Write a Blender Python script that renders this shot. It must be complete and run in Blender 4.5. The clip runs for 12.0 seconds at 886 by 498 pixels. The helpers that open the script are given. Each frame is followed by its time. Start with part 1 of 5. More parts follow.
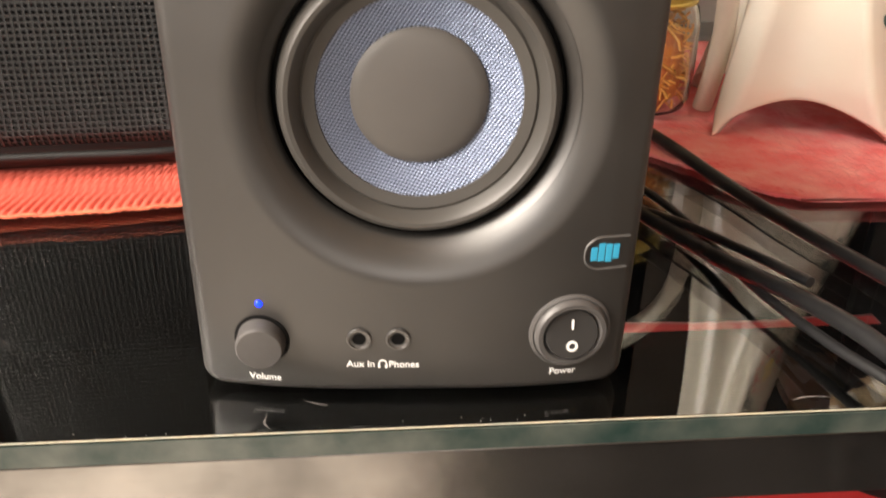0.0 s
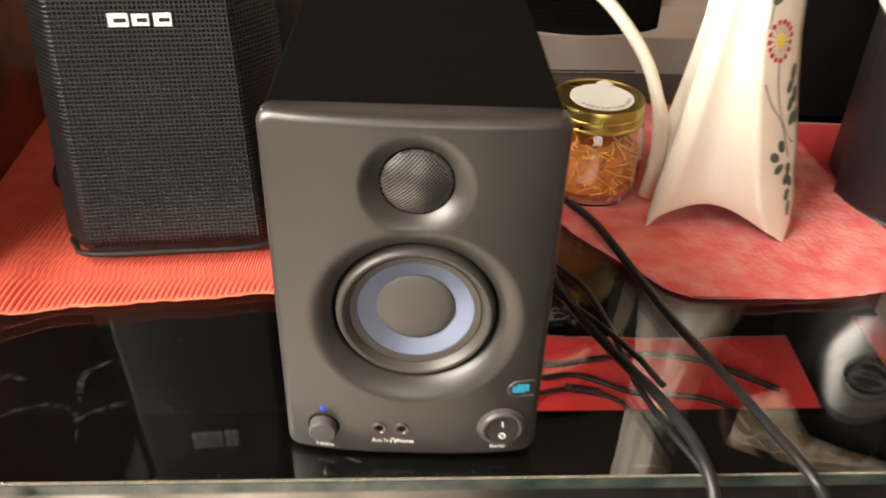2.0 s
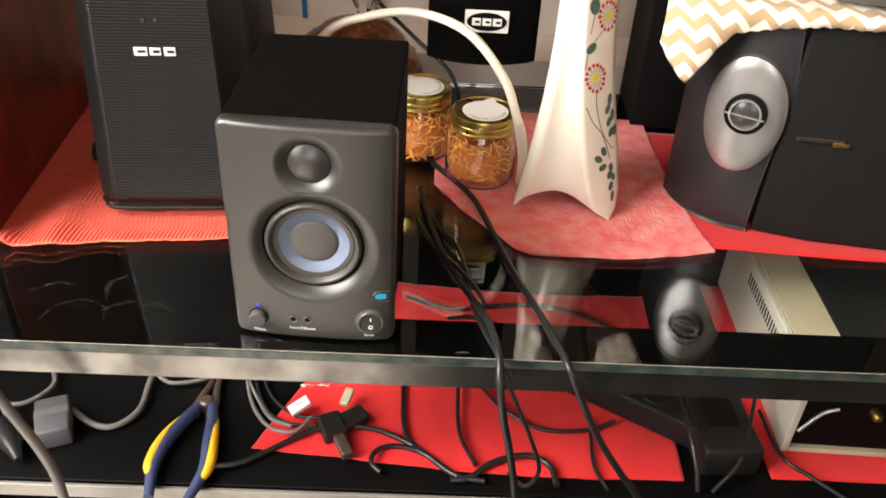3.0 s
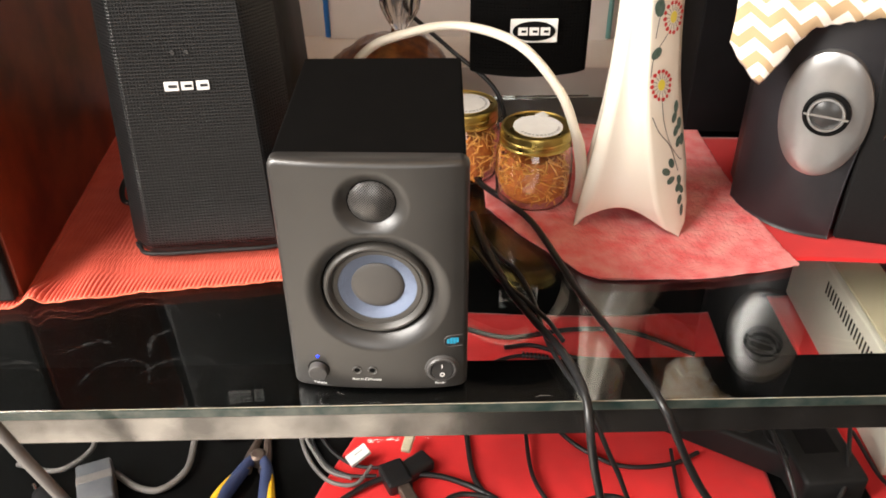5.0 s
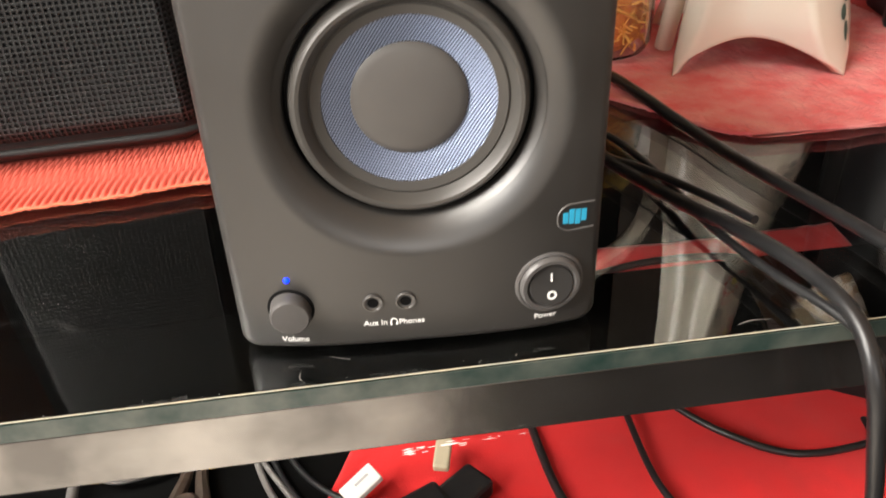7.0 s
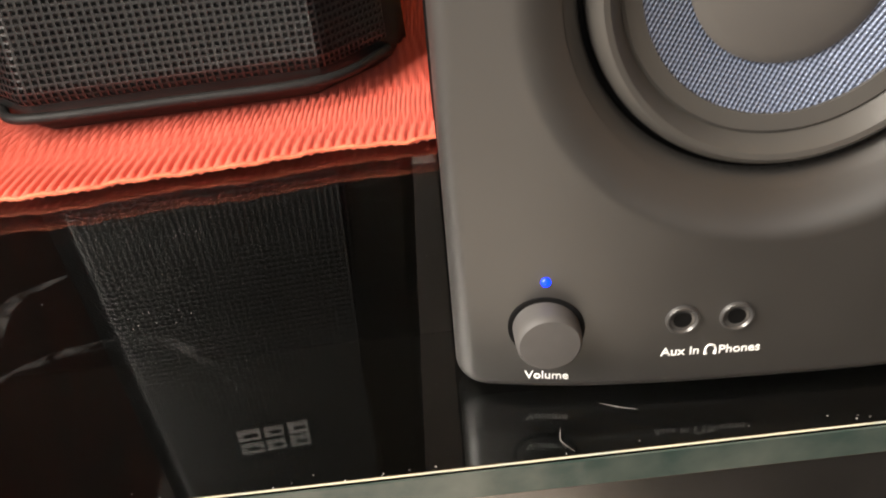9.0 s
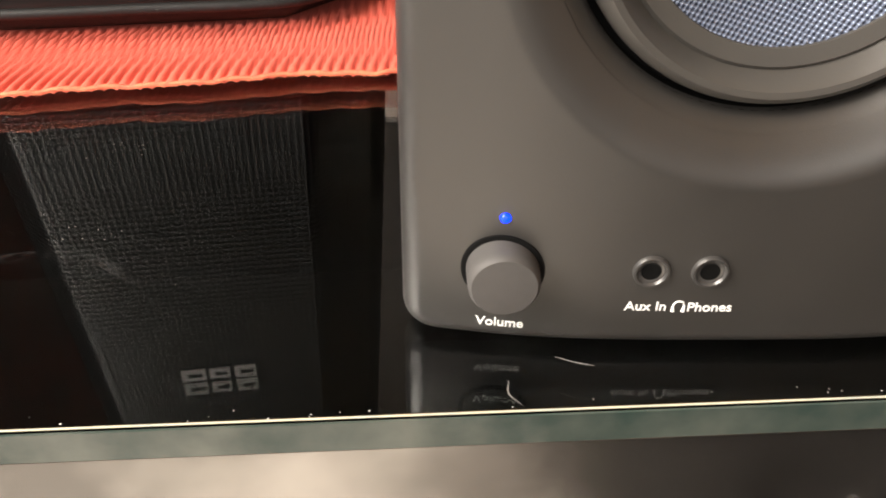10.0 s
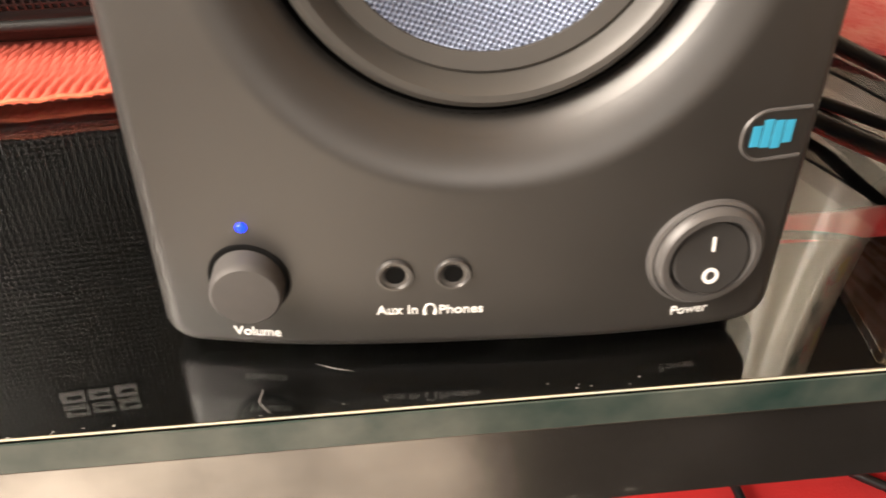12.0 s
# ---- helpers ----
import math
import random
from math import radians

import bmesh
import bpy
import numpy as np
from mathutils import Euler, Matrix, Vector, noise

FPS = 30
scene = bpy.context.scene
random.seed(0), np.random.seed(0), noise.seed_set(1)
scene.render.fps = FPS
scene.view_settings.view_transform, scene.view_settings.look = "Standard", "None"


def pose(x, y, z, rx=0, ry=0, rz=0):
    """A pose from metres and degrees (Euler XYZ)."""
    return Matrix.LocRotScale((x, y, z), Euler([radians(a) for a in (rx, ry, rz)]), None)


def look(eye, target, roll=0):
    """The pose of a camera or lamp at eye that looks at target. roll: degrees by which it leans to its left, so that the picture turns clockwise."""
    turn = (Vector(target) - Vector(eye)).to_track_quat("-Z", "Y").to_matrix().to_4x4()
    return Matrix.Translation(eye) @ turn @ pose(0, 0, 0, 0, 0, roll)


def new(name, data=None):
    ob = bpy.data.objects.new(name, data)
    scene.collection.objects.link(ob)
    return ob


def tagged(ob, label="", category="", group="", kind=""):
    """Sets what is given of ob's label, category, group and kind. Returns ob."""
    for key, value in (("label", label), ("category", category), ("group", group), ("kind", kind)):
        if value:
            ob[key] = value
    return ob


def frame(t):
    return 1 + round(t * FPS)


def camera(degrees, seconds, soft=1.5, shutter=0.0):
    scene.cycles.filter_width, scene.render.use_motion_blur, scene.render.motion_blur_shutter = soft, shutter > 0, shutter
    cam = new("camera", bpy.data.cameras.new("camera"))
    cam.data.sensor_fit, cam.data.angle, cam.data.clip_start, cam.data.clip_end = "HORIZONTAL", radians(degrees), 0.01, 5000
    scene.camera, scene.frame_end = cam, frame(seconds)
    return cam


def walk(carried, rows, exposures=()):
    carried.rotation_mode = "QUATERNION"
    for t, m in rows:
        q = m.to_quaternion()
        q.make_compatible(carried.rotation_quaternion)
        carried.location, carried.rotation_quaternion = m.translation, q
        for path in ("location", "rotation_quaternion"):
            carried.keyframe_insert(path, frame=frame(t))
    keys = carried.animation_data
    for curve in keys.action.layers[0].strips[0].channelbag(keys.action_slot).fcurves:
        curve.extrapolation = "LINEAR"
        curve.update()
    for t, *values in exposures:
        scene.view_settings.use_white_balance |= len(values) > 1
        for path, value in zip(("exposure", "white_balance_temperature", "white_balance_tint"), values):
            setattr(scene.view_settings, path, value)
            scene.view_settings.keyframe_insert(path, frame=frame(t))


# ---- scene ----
cam = camera(56.6, 12.0, soft=1.7, shutter=0.4)
PATH = [
    (0, (-0.0038, -0.2236, 0.1695), (0.0838, 1.5483, -0.7542), 1.27),
    (0.5, (-0.0074, -0.2294, 0.1959), (0.0529, 1.5699, -0.6707), -0.03),
    (1, (-0.0114, -0.2315, 0.2318), (0.0559, 1.5892, -0.5881), 0.07),
    (1.5, (-0.0078, -0.2490, 0.2745), (0.0364, 1.5582, -0.5717), -0.09),
    (2, (0.0089, -0.3253, 0.3617), (0.0291, 1.3275, -0.7603), 1.97),
    (2.5, (0.0576, -0.4585, 0.4686), (0.0659, 1.1631, -0.7013), 3.78),
    (3, (0.1171, -0.5556, 0.4913), (0.0909, 1.0871, -0.6491), 3.44),
    (3.5, (0.1044, -0.5836, 0.4984), (0.0359, 1.0972, -0.5913), 2.51),
    (3.7, (0.0973, -0.5718, 0.4964), (0.0204, 1.1209, -0.5695), 1.97),
    (5.3, (0.0536, -0.4588, 0.4610), (0.0232, 1.1834, -0.6811), -1.02),
    (5.5, (0.0445, -0.4277, 0.4455), (0.0493, 1.2104, -0.7009), -0.92),
    (6, (0.0255, -0.3161, 0.3395), (0.1284, 1.3195, -0.8053), -0.90),
    (6.5, (0.0031, -0.2679, 0.2714), (0.1420, 1.3829, -0.8496), -2.36),
    (6.7, (-0.0035, -0.2627, 0.2390), (0.1188, 1.4018, -0.8648), -2.81),
    (8.3, (-0.0381, -0.1965, 0.1685), (0.0555, 1.4881, -0.9071), -0.04),
    (8.5, (-0.0528, -0.1842, 0.1587), (-0.0071, 1.5081, -0.9108), -2.22),
    (9, (-0.0695, -0.1518, 0.1439), (-0.1013, 1.5229, -0.9517), -5.14),
    (9.5, (-0.0702, -0.1454, 0.1235), (-0.0716, 1.4875, -1.0347), -1.80),
    (10, (-0.0649, -0.1413, 0.1271), (-0.0392, 1.4836, -1.0398), 0.48),
    (10.5, (-0.0549, -0.1429, 0.1251), (-0.0152, 1.5088, -1.0045), -0.44),
    (11, (-0.0476, -0.1420, 0.1256), (0.0027, 1.4978, -1.0205), 0.17),
    (11.5, (-0.0376, -0.1440, 0.1261), (0.0394, 1.4983, -1.0144), 0.60),
    (12, (-0.0179, -0.1445, 0.1274), (0.0884, 1.4917, -1.0179), 0.09),
]
walk(cam, [(t, look(eye, target, roll)) for t, eye, target, roll in PATH], ((0.0, 0.22, 6850, 13), (1.5, 0.15, 7100, 13), (2.5, 0.18, 6500, 10), (3.5, 0.14, 6350, 10), (6.5, 0.22, 6350, 10), (8.5, -0.08, 6600, 10), (9.0, 0.12, 6600, 10), (9.5, 0.18, 6500, 10), (10.5, 0.28, 6800, 12), (12.0, 0.30, 7050, 14)))

# ---------- light ----------
world = bpy.data.worlds.new("world")
scene.world = world
world.use_nodes = True
wn = world.node_tree.nodes
sky = wn.new("ShaderNodeTexSky")
sky.sky_type, sky.sun_disc = "NISHITA", False
sky.sun_elevation, sky.sun_rotation = radians(63), radians(270)
world.node_tree.links.new(sky.outputs[0], wn["Background"].inputs[0])
wn["Background"].inputs[1].default_value = 0.1


def area(name, m, sx, sy, watts, colour):
    d = bpy.data.lights.new(name, "AREA")
    d.shape, d.size, d.size_y, d.energy, d.color = "RECTANGLE", sx, sy, watts, colour
    ob = new(name, d)
    ob.matrix_world = m
    return ob


# daylight through the west window opening; the lamp in the south opening is added fill
area("window_light", look((-0.97, -0.48, 0.85), (0.05, 0.05, 0.1)), 0.8, 1.1, 66, (1.0, 0.92, 0.82))
area("front_fill_light", look((0.1, -2.45, 0.85), (0.1, 0.0, 0.1)), 1.0, 1.1, 15, (1.0, 0.92, 0.82))

sun_data = bpy.data.lights.new("sun", "SUN")
sun_data.energy, sun_data.angle, sun_data.color = 5.0, radians(0.5), (1.0, 0.94, 0.85)
sun = new("sun", sun_data)
sun.matrix_world = look((-2.0, -0.6, 3.92), (0.0, -0.6, 0.0))

# ---------- materials ----------


def mat(name, colour, rough=0.5, metal=0.0, second=None, scale=40.0, amount=0.5, bump=0.0, bump_scale=400.0, spec=0.5, coat=0.0, sheen=0.0, rough_var=0.0):
    m = bpy.data.materials.new(name)
    m.use_nodes = True
    nt = m.node_tree
    b = nt.nodes["Principled BSDF"]
    b.inputs["Roughness"].default_value = rough
    b.inputs["Metallic"].default_value = metal
    b.inputs["Specular IOR Level"].default_value = spec
    b.inputs["Coat Weight"].default_value = coat
    b.inputs["Sheen Weight"].default_value = sheen
    b.inputs["Base Color"].default_value = (*colour, 1)
    tc = nt.nodes.new("ShaderNodeTexCoord")
    n1 = nt.nodes.new("ShaderNodeTexNoise")
    n1.inputs["Scale"].default_value = scale
    n1.inputs["Detail"].default_value = 6
    nt.links.new(tc.outputs["Object"], n1.inputs["Vector"])
    ramp = nt.nodes.new("ShaderNodeMapRange")
    ramp.inputs["From Min"].default_value, ramp.inputs["From Max"].default_value = 0.35, 0.65
    ramp.inputs["To Min"].default_value, ramp.inputs["To Max"].default_value = 0.0, amount
    nt.links.new(n1.outputs["Fac"], ramp.inputs["Value"])
    if second is not None:
        mix = nt.nodes.new("ShaderNodeMix")
        mix.data_type = "RGBA"
        mix.inputs["A"].default_value, mix.inputs["B"].default_value = (*colour, 1), (*second, 1)
        nt.links.new(ramp.outputs[0], mix.inputs["Factor"])
        nt.links.new(mix.outputs["Result"], b.inputs["Base Color"])
    if rough_var:
        rr = nt.nodes.new("ShaderNodeMapRange")
        rr.inputs["From Min"].default_value, rr.inputs["From Max"].default_value = 0.3, 0.7
        rr.inputs["To Min"].default_value, rr.inputs["To Max"].default_value = rough - rough_var, rough + rough_var
        nt.links.new(n1.outputs["Fac"], rr.inputs["Value"])
        nt.links.new(rr.outputs[0], b.inputs["Roughness"])
    if bump:
        n2 = nt.nodes.new("ShaderNodeTexNoise")
        n2.inputs["Scale"].default_value = bump_scale
        n2.inputs["Detail"].default_value = 4
        nt.links.new(tc.outputs["Object"], n2.inputs["Vector"])
        bp = nt.nodes.new("ShaderNodeBump")
        bp.inputs["Strength"].default_value, bp.inputs["Distance"].default_value = bump, 0.0006
        nt.links.new(n2.outputs["Fac"], bp.inputs["Height"])
        nt.links.new(bp.outputs[0], b.inputs["Normal"])
    return m


def glass_mat(name, colour, rough=0.0, ior=1.47):
    m = mat(name, colour, rough)
    m.node_tree.nodes["Principled BSDF"].inputs["Transmission Weight"].default_value = 1.0
    m.node_tree.nodes["Principled BSDF"].inputs["IOR"].default_value = ior
    return m


def glow(m, colour, strength):
    b = m.node_tree.nodes["Principled BSDF"]
    b.inputs["Emission Color"].default_value, b.inputs["Emission Strength"].default_value = (*colour, 1), strength
    return m


def math_node(nt, op, a, b=None):
    n = nt.nodes.new("ShaderNodeMath")
    n.operation = op
    for k, v in enumerate((a, b)):
        if v is None:
            continue
        if isinstance(v, bpy.types.NodeSocket):
            nt.links.new(v, n.inputs[k])
        else:
            n.inputs[k].default_value = v
    return n.outputs[0]


def chevron_mat():
    m = mat("chevron_cotton", (0.85, 0.8, 0.72), 0.9, bump=0.4, bump_scale=900, sheen=0.2)
    nt = m.node_tree
    tc = nt.nodes.new("ShaderNodeUVMap")
    sep = nt.nodes.new("ShaderNodeSeparateXYZ")
    nt.links.new(tc.outputs[0], sep.inputs[0])
    zig = math_node(nt, "MULTIPLY", math_node(nt, "PINGPONG", sep.outputs[0], 0.0130), 0.9)
    s = math_node(nt, "FRACT", math_node(nt, "MULTIPLY", math_node(nt, "ADD", sep.outputs[1], zig), 46.0))
    band = math_node(nt, "GREATER_THAN", s, 0.52)
    mix = nt.nodes.new("ShaderNodeMix")
    mix.data_type = "RGBA"
    mix.inputs["A"].default_value, mix.inputs["B"].default_value = (0.86, 0.8, 0.7, 1), (0.52, 0.36, 0.2, 1)
    nt.links.new(band, mix.inputs["Factor"])
    nt.links.new(mix.outputs["Result"], nt.nodes["Principled BSDF"].inputs["Base Color"])
    return m


def weave_mat():
    m = mat("blue_silver_weave", (0.3, 0.38, 0.55), 0.32, 0.6)
    nt = m.node_tree
    tc = nt.nodes.new("ShaderNodeTexCoord")
    sep = nt.nodes.new("ShaderNodeSeparateXYZ")
    nt.links.new(tc.outputs["Object"], sep.inputs[0])
    a = math_node(nt, "SINE", math_node(nt, "MULTIPLY", math_node(nt, "ADD", sep.outputs[0], math_node(nt, "MULTIPLY", sep.outputs[2], 0.35)), 2 * math.pi / 0.0017))
    c = math_node(nt, "SINE", math_node(nt, "MULTIPLY", math_node(nt, "SUBTRACT", sep.outputs[2], math_node(nt, "MULTIPLY", sep.outputs[0], 0.35)), 2 * math.pi / 0.0013))
    p = math_node(nt, "ADD", math_node(nt, "MULTIPLY", math_node(nt, "MULTIPLY", a, c), 0.5), 0.5)
    mix = nt.nodes.new("ShaderNodeMix")
    mix.data_type = "RGBA"
    mix.inputs["A"].default_value, mix.inputs["B"].default_value = (0.006, 0.008, 0.02, 1), (0.30, 0.365, 0.51, 1)
    nt.links.new(p, mix.inputs["Factor"])
    nt.links.new(mix.outputs["Result"], nt.nodes["Principled BSDF"].inputs["Base Color"])
    bp = nt.nodes.new("ShaderNodeBump")
    bp.inputs["Strength"].default_value, bp.inputs["Distance"].default_value = 0.8, 0.0003
    nt.links.new(p, bp.inputs["Height"])
    nt.links.new(bp.outputs[0], nt.nodes["Principled BSDF"].inputs["Normal"])
    return m


M_BAFFLE = mat("charcoal_satin_plastic", (0.021, 0.0196, 0.0182), 0.41, second=(0.025, 0.0233, 0.0215), scale=30, amount=1.0, bump=0.05, bump_scale=2500, spec=1.0, rough_var=0.03)
M_VINYL = mat("black_vinyl_wrap", (0.0022, 0.002, 0.0019), 0.75, second=(0.0035, 0.0032, 0.003), scale=60, bump=0.08, bump_scale=1600, spec=0.06)
M_RUBBER = mat("dark_rubber", (0.05, 0.047, 0.043), 0.4, second=(0.06, 0.056, 0.05), scale=80, bump=0.05, bump_scale=1500)
# Near-black of black parts, and of shade painted into gaps and holes.
M_GAP = mat("black_part_and_gap_shade", (0.003, 0.003, 0.003), 0.7, spec=0.1)
M_CAP = mat("grey_dust_cap", (0.075, 0.07, 0.066), 0.5, second=(0.085, 0.08, 0.074), scale=50, bump=0.06, bump_scale=3000)
M_WEAVE = weave_mat()
M_SILVERMESH = mat("silver_black_mesh", (0.2, 0.195, 0.19), 0.32, 0.65, second=(0.14, 0.135, 0.13), scale=200)
M_KNOB = mat("grey_rubber_knob", (0.058, 0.055, 0.053), 0.6, second=(0.068, 0.064, 0.062), scale=300, bump=0.1, bump_scale=3000)
M_SWITCH = mat("black_gloss_plastic", (0.035, 0.034, 0.033), 0.28, second=(0.042, 0.041, 0.04), scale=100)
M_BEZEL = mat("grey_switch_bezel", (0.075, 0.072, 0.07), 0.38, second=(0.085, 0.08, 0.078), scale=100)
M_PRINT = mat("white_print", (0.82, 0.82, 0.8), 0.6)
M_CYAN = mat("cyan_print", (0.03, 0.36, 0.58), 0.5)
M_LED = glow(mat("blue_led", (0.0, 0.01, 0.1), 0.3), (0.0, 0.022, 1.0), 5)
M_JACK = mat("jack_metal", (0.13, 0.127, 0.124), 0.3, 0.7)
M_QSC = mat("black_powder_coat", (0.013, 0.0133, 0.0136), 0.36, second=(0.018, 0.018, 0.0185), scale=50, bump=0.12, bump_scale=2000, spec=0.55)
M_QBODY = mat("black_moulded_plastic", (0.012, 0.012, 0.012), 0.5, second=(0.018, 0.018, 0.018), scale=60, bump=0.3, bump_scale=1200, spec=0.22)
M_CHROME = mat("bright_chrome", (0.8, 0.8, 0.8), 0.18, 1.0)
M_BADGE = mat("silver_badge_paint", (0.75, 0.75, 0.74), 0.35, 0.2)
M_ARRIS = mat("painted_edge_glint", (0.62, 0.55, 0.4), 0.25, second=(0.4, 0.42, 0.36), scale=60, amount=1.0)
# The pale second colour paints reflection patches on the greenish glass edge.
M_EDGE = mat("glass_edge_reflections", (0.012, 0.03, 0.027), 0.1, second=(0.10, 0.11, 0.095), scale=34, amount=0.7, bump=0.3, bump_scale=70, rough_var=0.05)
M_GLASS = glass_mat("table_glass", (0.9, 0.96, 0.94), 0.0, 1.5)
M_RAILTOP = mat("black_lacquer", (0.001, 0.001, 0.001), 0.7, second=(0.0018, 0.0016, 0.0014), scale=20, spec=0.0)
# The darker second colour paints blotches of blurred reflection on the metal.
M_FASCIA = mat("brushed_metal_reflections", (0.34, 0.332, 0.322), 0.22, 0.95, second=(0.13, 0.127, 0.124), scale=17, amount=1.0, bump=0.35, bump_scale=30, rough_var=0.05)
M_SHELF = mat("black_shelf", (0.0018, 0.0018, 0.0018), 0.55, second=(0.0035, 0.0033, 0.0032), scale=18, bump=0.1, spec=0.12)
M_SHELFEDGE = mat("grey_shelf_edge", (0.3, 0.29, 0.27), 0.35, 0.5, second=(0.2, 0.19, 0.18), scale=20)
M_MAT = mat("coral_ribbed_cloth", (0.64, 0.088, 0.052), 0.85, second=(0.74, 0.13, 0.08), scale=60, bump=0.4, bump_scale=1500, sheen=0.08)
M_HEM = mat("orange_hem", (0.62, 0.11, 0.06), 0.85, second=(0.78, 0.24, 0.11), scale=420, bump=0.5, bump_scale=1500)
M_TOWEL = mat("pink_red_terry", (0.9, 0.16, 0.17), 0.95, second=(0.95, 0.37, 0.35), scale=45, amount=0.9, bump=1.0, bump_scale=600, sheen=0.12)
M_RED = mat("bright_red_felt", (0.72, 0.012, 0.012), 0.9, second=(0.6, 0.008, 0.01), scale=25, bump=0.4, bump_scale=900, sheen=0.2)
M_CERAMIC = mat("ivory_glazed_ceramic", (0.9, 0.83, 0.7), 0.22, second=(0.92, 0.87, 0.77), scale=12, amount=1.0, coat=0.5)
M_PRED = mat("painted_red", (0.6, 0.03, 0.03), 0.35)
M_PYELLOW = mat("painted_yellow", (0.85, 0.72, 0.08), 0.35)
M_PGREEN = mat("painted_dark_green", (0.05, 0.1, 0.075), 0.4, second=(0.11, 0.17, 0.14), scale=250, amount=1.0)
M_PBROWN = mat("painted_brown", (0.07, 0.055, 0.045), 0.4)
M_GOLD = mat("gold_tin", (0.6, 0.45, 0.13), 0.33, 1.0, second=(0.45, 0.33, 0.09), scale=90, rough_var=0.08)
M_LABEL = mat("white_paper_label", (0.8, 0.79, 0.76), 0.7, second=(0.7, 0.69, 0.66), scale=80)
M_GREYINK = mat("grey_ink", (0.42, 0.41, 0.4), 0.7)
M_JARGLASS = glass_mat("jar_glass", (0.97, 0.98, 0.97), 0.02)
M_SNACK = mat("orange_shreds", (0.72, 0.28, 0.04), 0.5, second=(0.9, 0.5, 0.13), scale=120, amount=1.0)
M_SNACKRED = mat("dark_orange_mass", (0.42, 0.1, 0.02), 0.6, second=(0.62, 0.2, 0.03), scale=160, amount=1.0, bump=0.8, bump_scale=260)
M_BROWN = mat("brown_snack_bag", (0.11, 0.028, 0.008), 0.3, second=(0.3, 0.11, 0.03), scale=75, amount=1.0, bump=0.9, bump_scale=110, coat=0.25)
M_CLEAR = glass_mat("clear_film", (0.95, 0.93, 0.9), 0.12, 1.3)
M_CREAM = mat("cream_plastic", (0.8, 0.74, 0.62), 0.35, second=(0.74, 0.68, 0.57), scale=50)
M_CHAR = mat("charcoal_plastic", (0.014, 0.0135, 0.016), 0.42, second=(0.019, 0.018, 0.021), scale=60, bump=0.1, bump_scale=2000)
M_CLOTHG = mat("black_speaker_cloth", (0.008, 0.008, 0.008), 0.9, second=(0.012, 0.012, 0.012), scale=300, bump=0.5, bump_scale=2500, spec=0.2)
M_BRUSH = mat("brushed_silver", (0.46, 0.457, 0.453), 0.38, 0.9, second=(0.39, 0.387, 0.383), scale=60, rough_var=0.04)
M_CHEV = chevron_mat()
M_WOODRED = mat("mahogany_veneer", (0.25, 0.045, 0.015), 0.4, second=(0.11, 0.018, 0.0075), scale=16, amount=1.0, bump=0.08, coat=0.2)
M_CABLE = mat("black_cable", (0.012, 0.012, 0.013), 0.35, second=(0.02, 0.02, 0.02), scale=120, bump=0.05)
M_CABLEG = mat("grey_cable", (0.18, 0.168, 0.16), 0.45, second=(0.13, 0.12, 0.112), scale=80)
M_ADAPT = mat("blue_grey_plastic", (0.1, 0.107, 0.12), 0.4, second=(0.15, 0.153, 0.158), scale=60, bump=0.1, bump_scale=900)
M_BEIGE = mat("aged_beige_plastic", (0.55, 0.48, 0.35), 0.55, second=(0.45, 0.38, 0.25), scale=12, amount=1.0)
M_BEIGEW = mat("pale_beige_side", (0.62, 0.58, 0.5), 0.55, second=(0.55, 0.5, 0.42), scale=14, amount=1.0)
M_BLUE = mat("navy_rubber", (0.035, 0.05, 0.12), 0.5, second=(0.05, 0.065, 0.15), scale=80)
M_YEL = mat("yellow_rubber", (0.85, 0.5, 0.02), 0.5, second=(0.75, 0.42, 0.02), scale=80)
M_STEEL = mat("worn_steel", (0.22, 0.17, 0.14), 0.45, 0.8, second=(0.14, 0.1, 0.08), scale=150)
M_WALL = mat("pale_pinkish_wall", (0.46, 0.36, 0.29), 0.85, second=(0.4, 0.31, 0.25), scale=5, amount=1.0, bump=0.1, bump_scale=80)
M_DARKWALL = mat("dark_brown_panelling", (0.022, 0.016, 0.013), 0.6, second=(0.035, 0.025, 0.02), scale=5, amount=1.0, bump=0.1, bump_scale=80)
M_FLOOR = mat("dark_floor", (0.012, 0.009, 0.007), 0.75, second=(0.008, 0.006, 0.005), scale=7, amount=1.0, spec=0.12)
M_CEIL = mat("amber_ceiling_tint", (0.66, 0.40, 0.14), 0.8, second=(0.56, 0.33, 0.10), scale=3)
M_RUG = mat("pale_reflector_rug", (0.82, 0.76, 0.68), 0.9, second=(0.44, 0.40, 0.35), scale=6, amount=1.0, bump=0.5, bump_scale=200)
M_BLUEF = mat("blue_plastic_frame", (0.02, 0.16, 0.5), 0.4)
M_TEAL = mat("teal_frame", (0.16, 0.36, 0.34), 0.5)
M_PALE = mat("pale_grey_panel", (0.74, 0.68, 0.64), 0.6, second=(0.66, 0.60, 0.56), scale=20)
M_DARKBOX = mat("dark_carton", (0.004, 0.0036, 0.004), 0.7, second=(0.008, 0.007, 0.008), scale=20, spec=0.15)
M_TUBE = mat("grey_green_bottle", (0.12, 0.14, 0.13), 0.3, second=(0.17, 0.16, 0.13), scale=20)
M_SCRATCH = mat("pale_scratch", (0.55, 0.53, 0.5), 0.6)

# ---------- mesh helpers ----------


def mesh_ob(name, verts, faces, material, parent=None, label="", smooth=True):
    me = bpy.data.meshes.new(name)
    me.from_pydata([tuple(v) for v in verts], [], faces)
    me.materials.append(material)
    if smooth:
        me.shade_smooth()
    me.update()
    ob = new(name, me)
    if parent is not None:
        ob.parent = parent
    return tagged(ob, label)


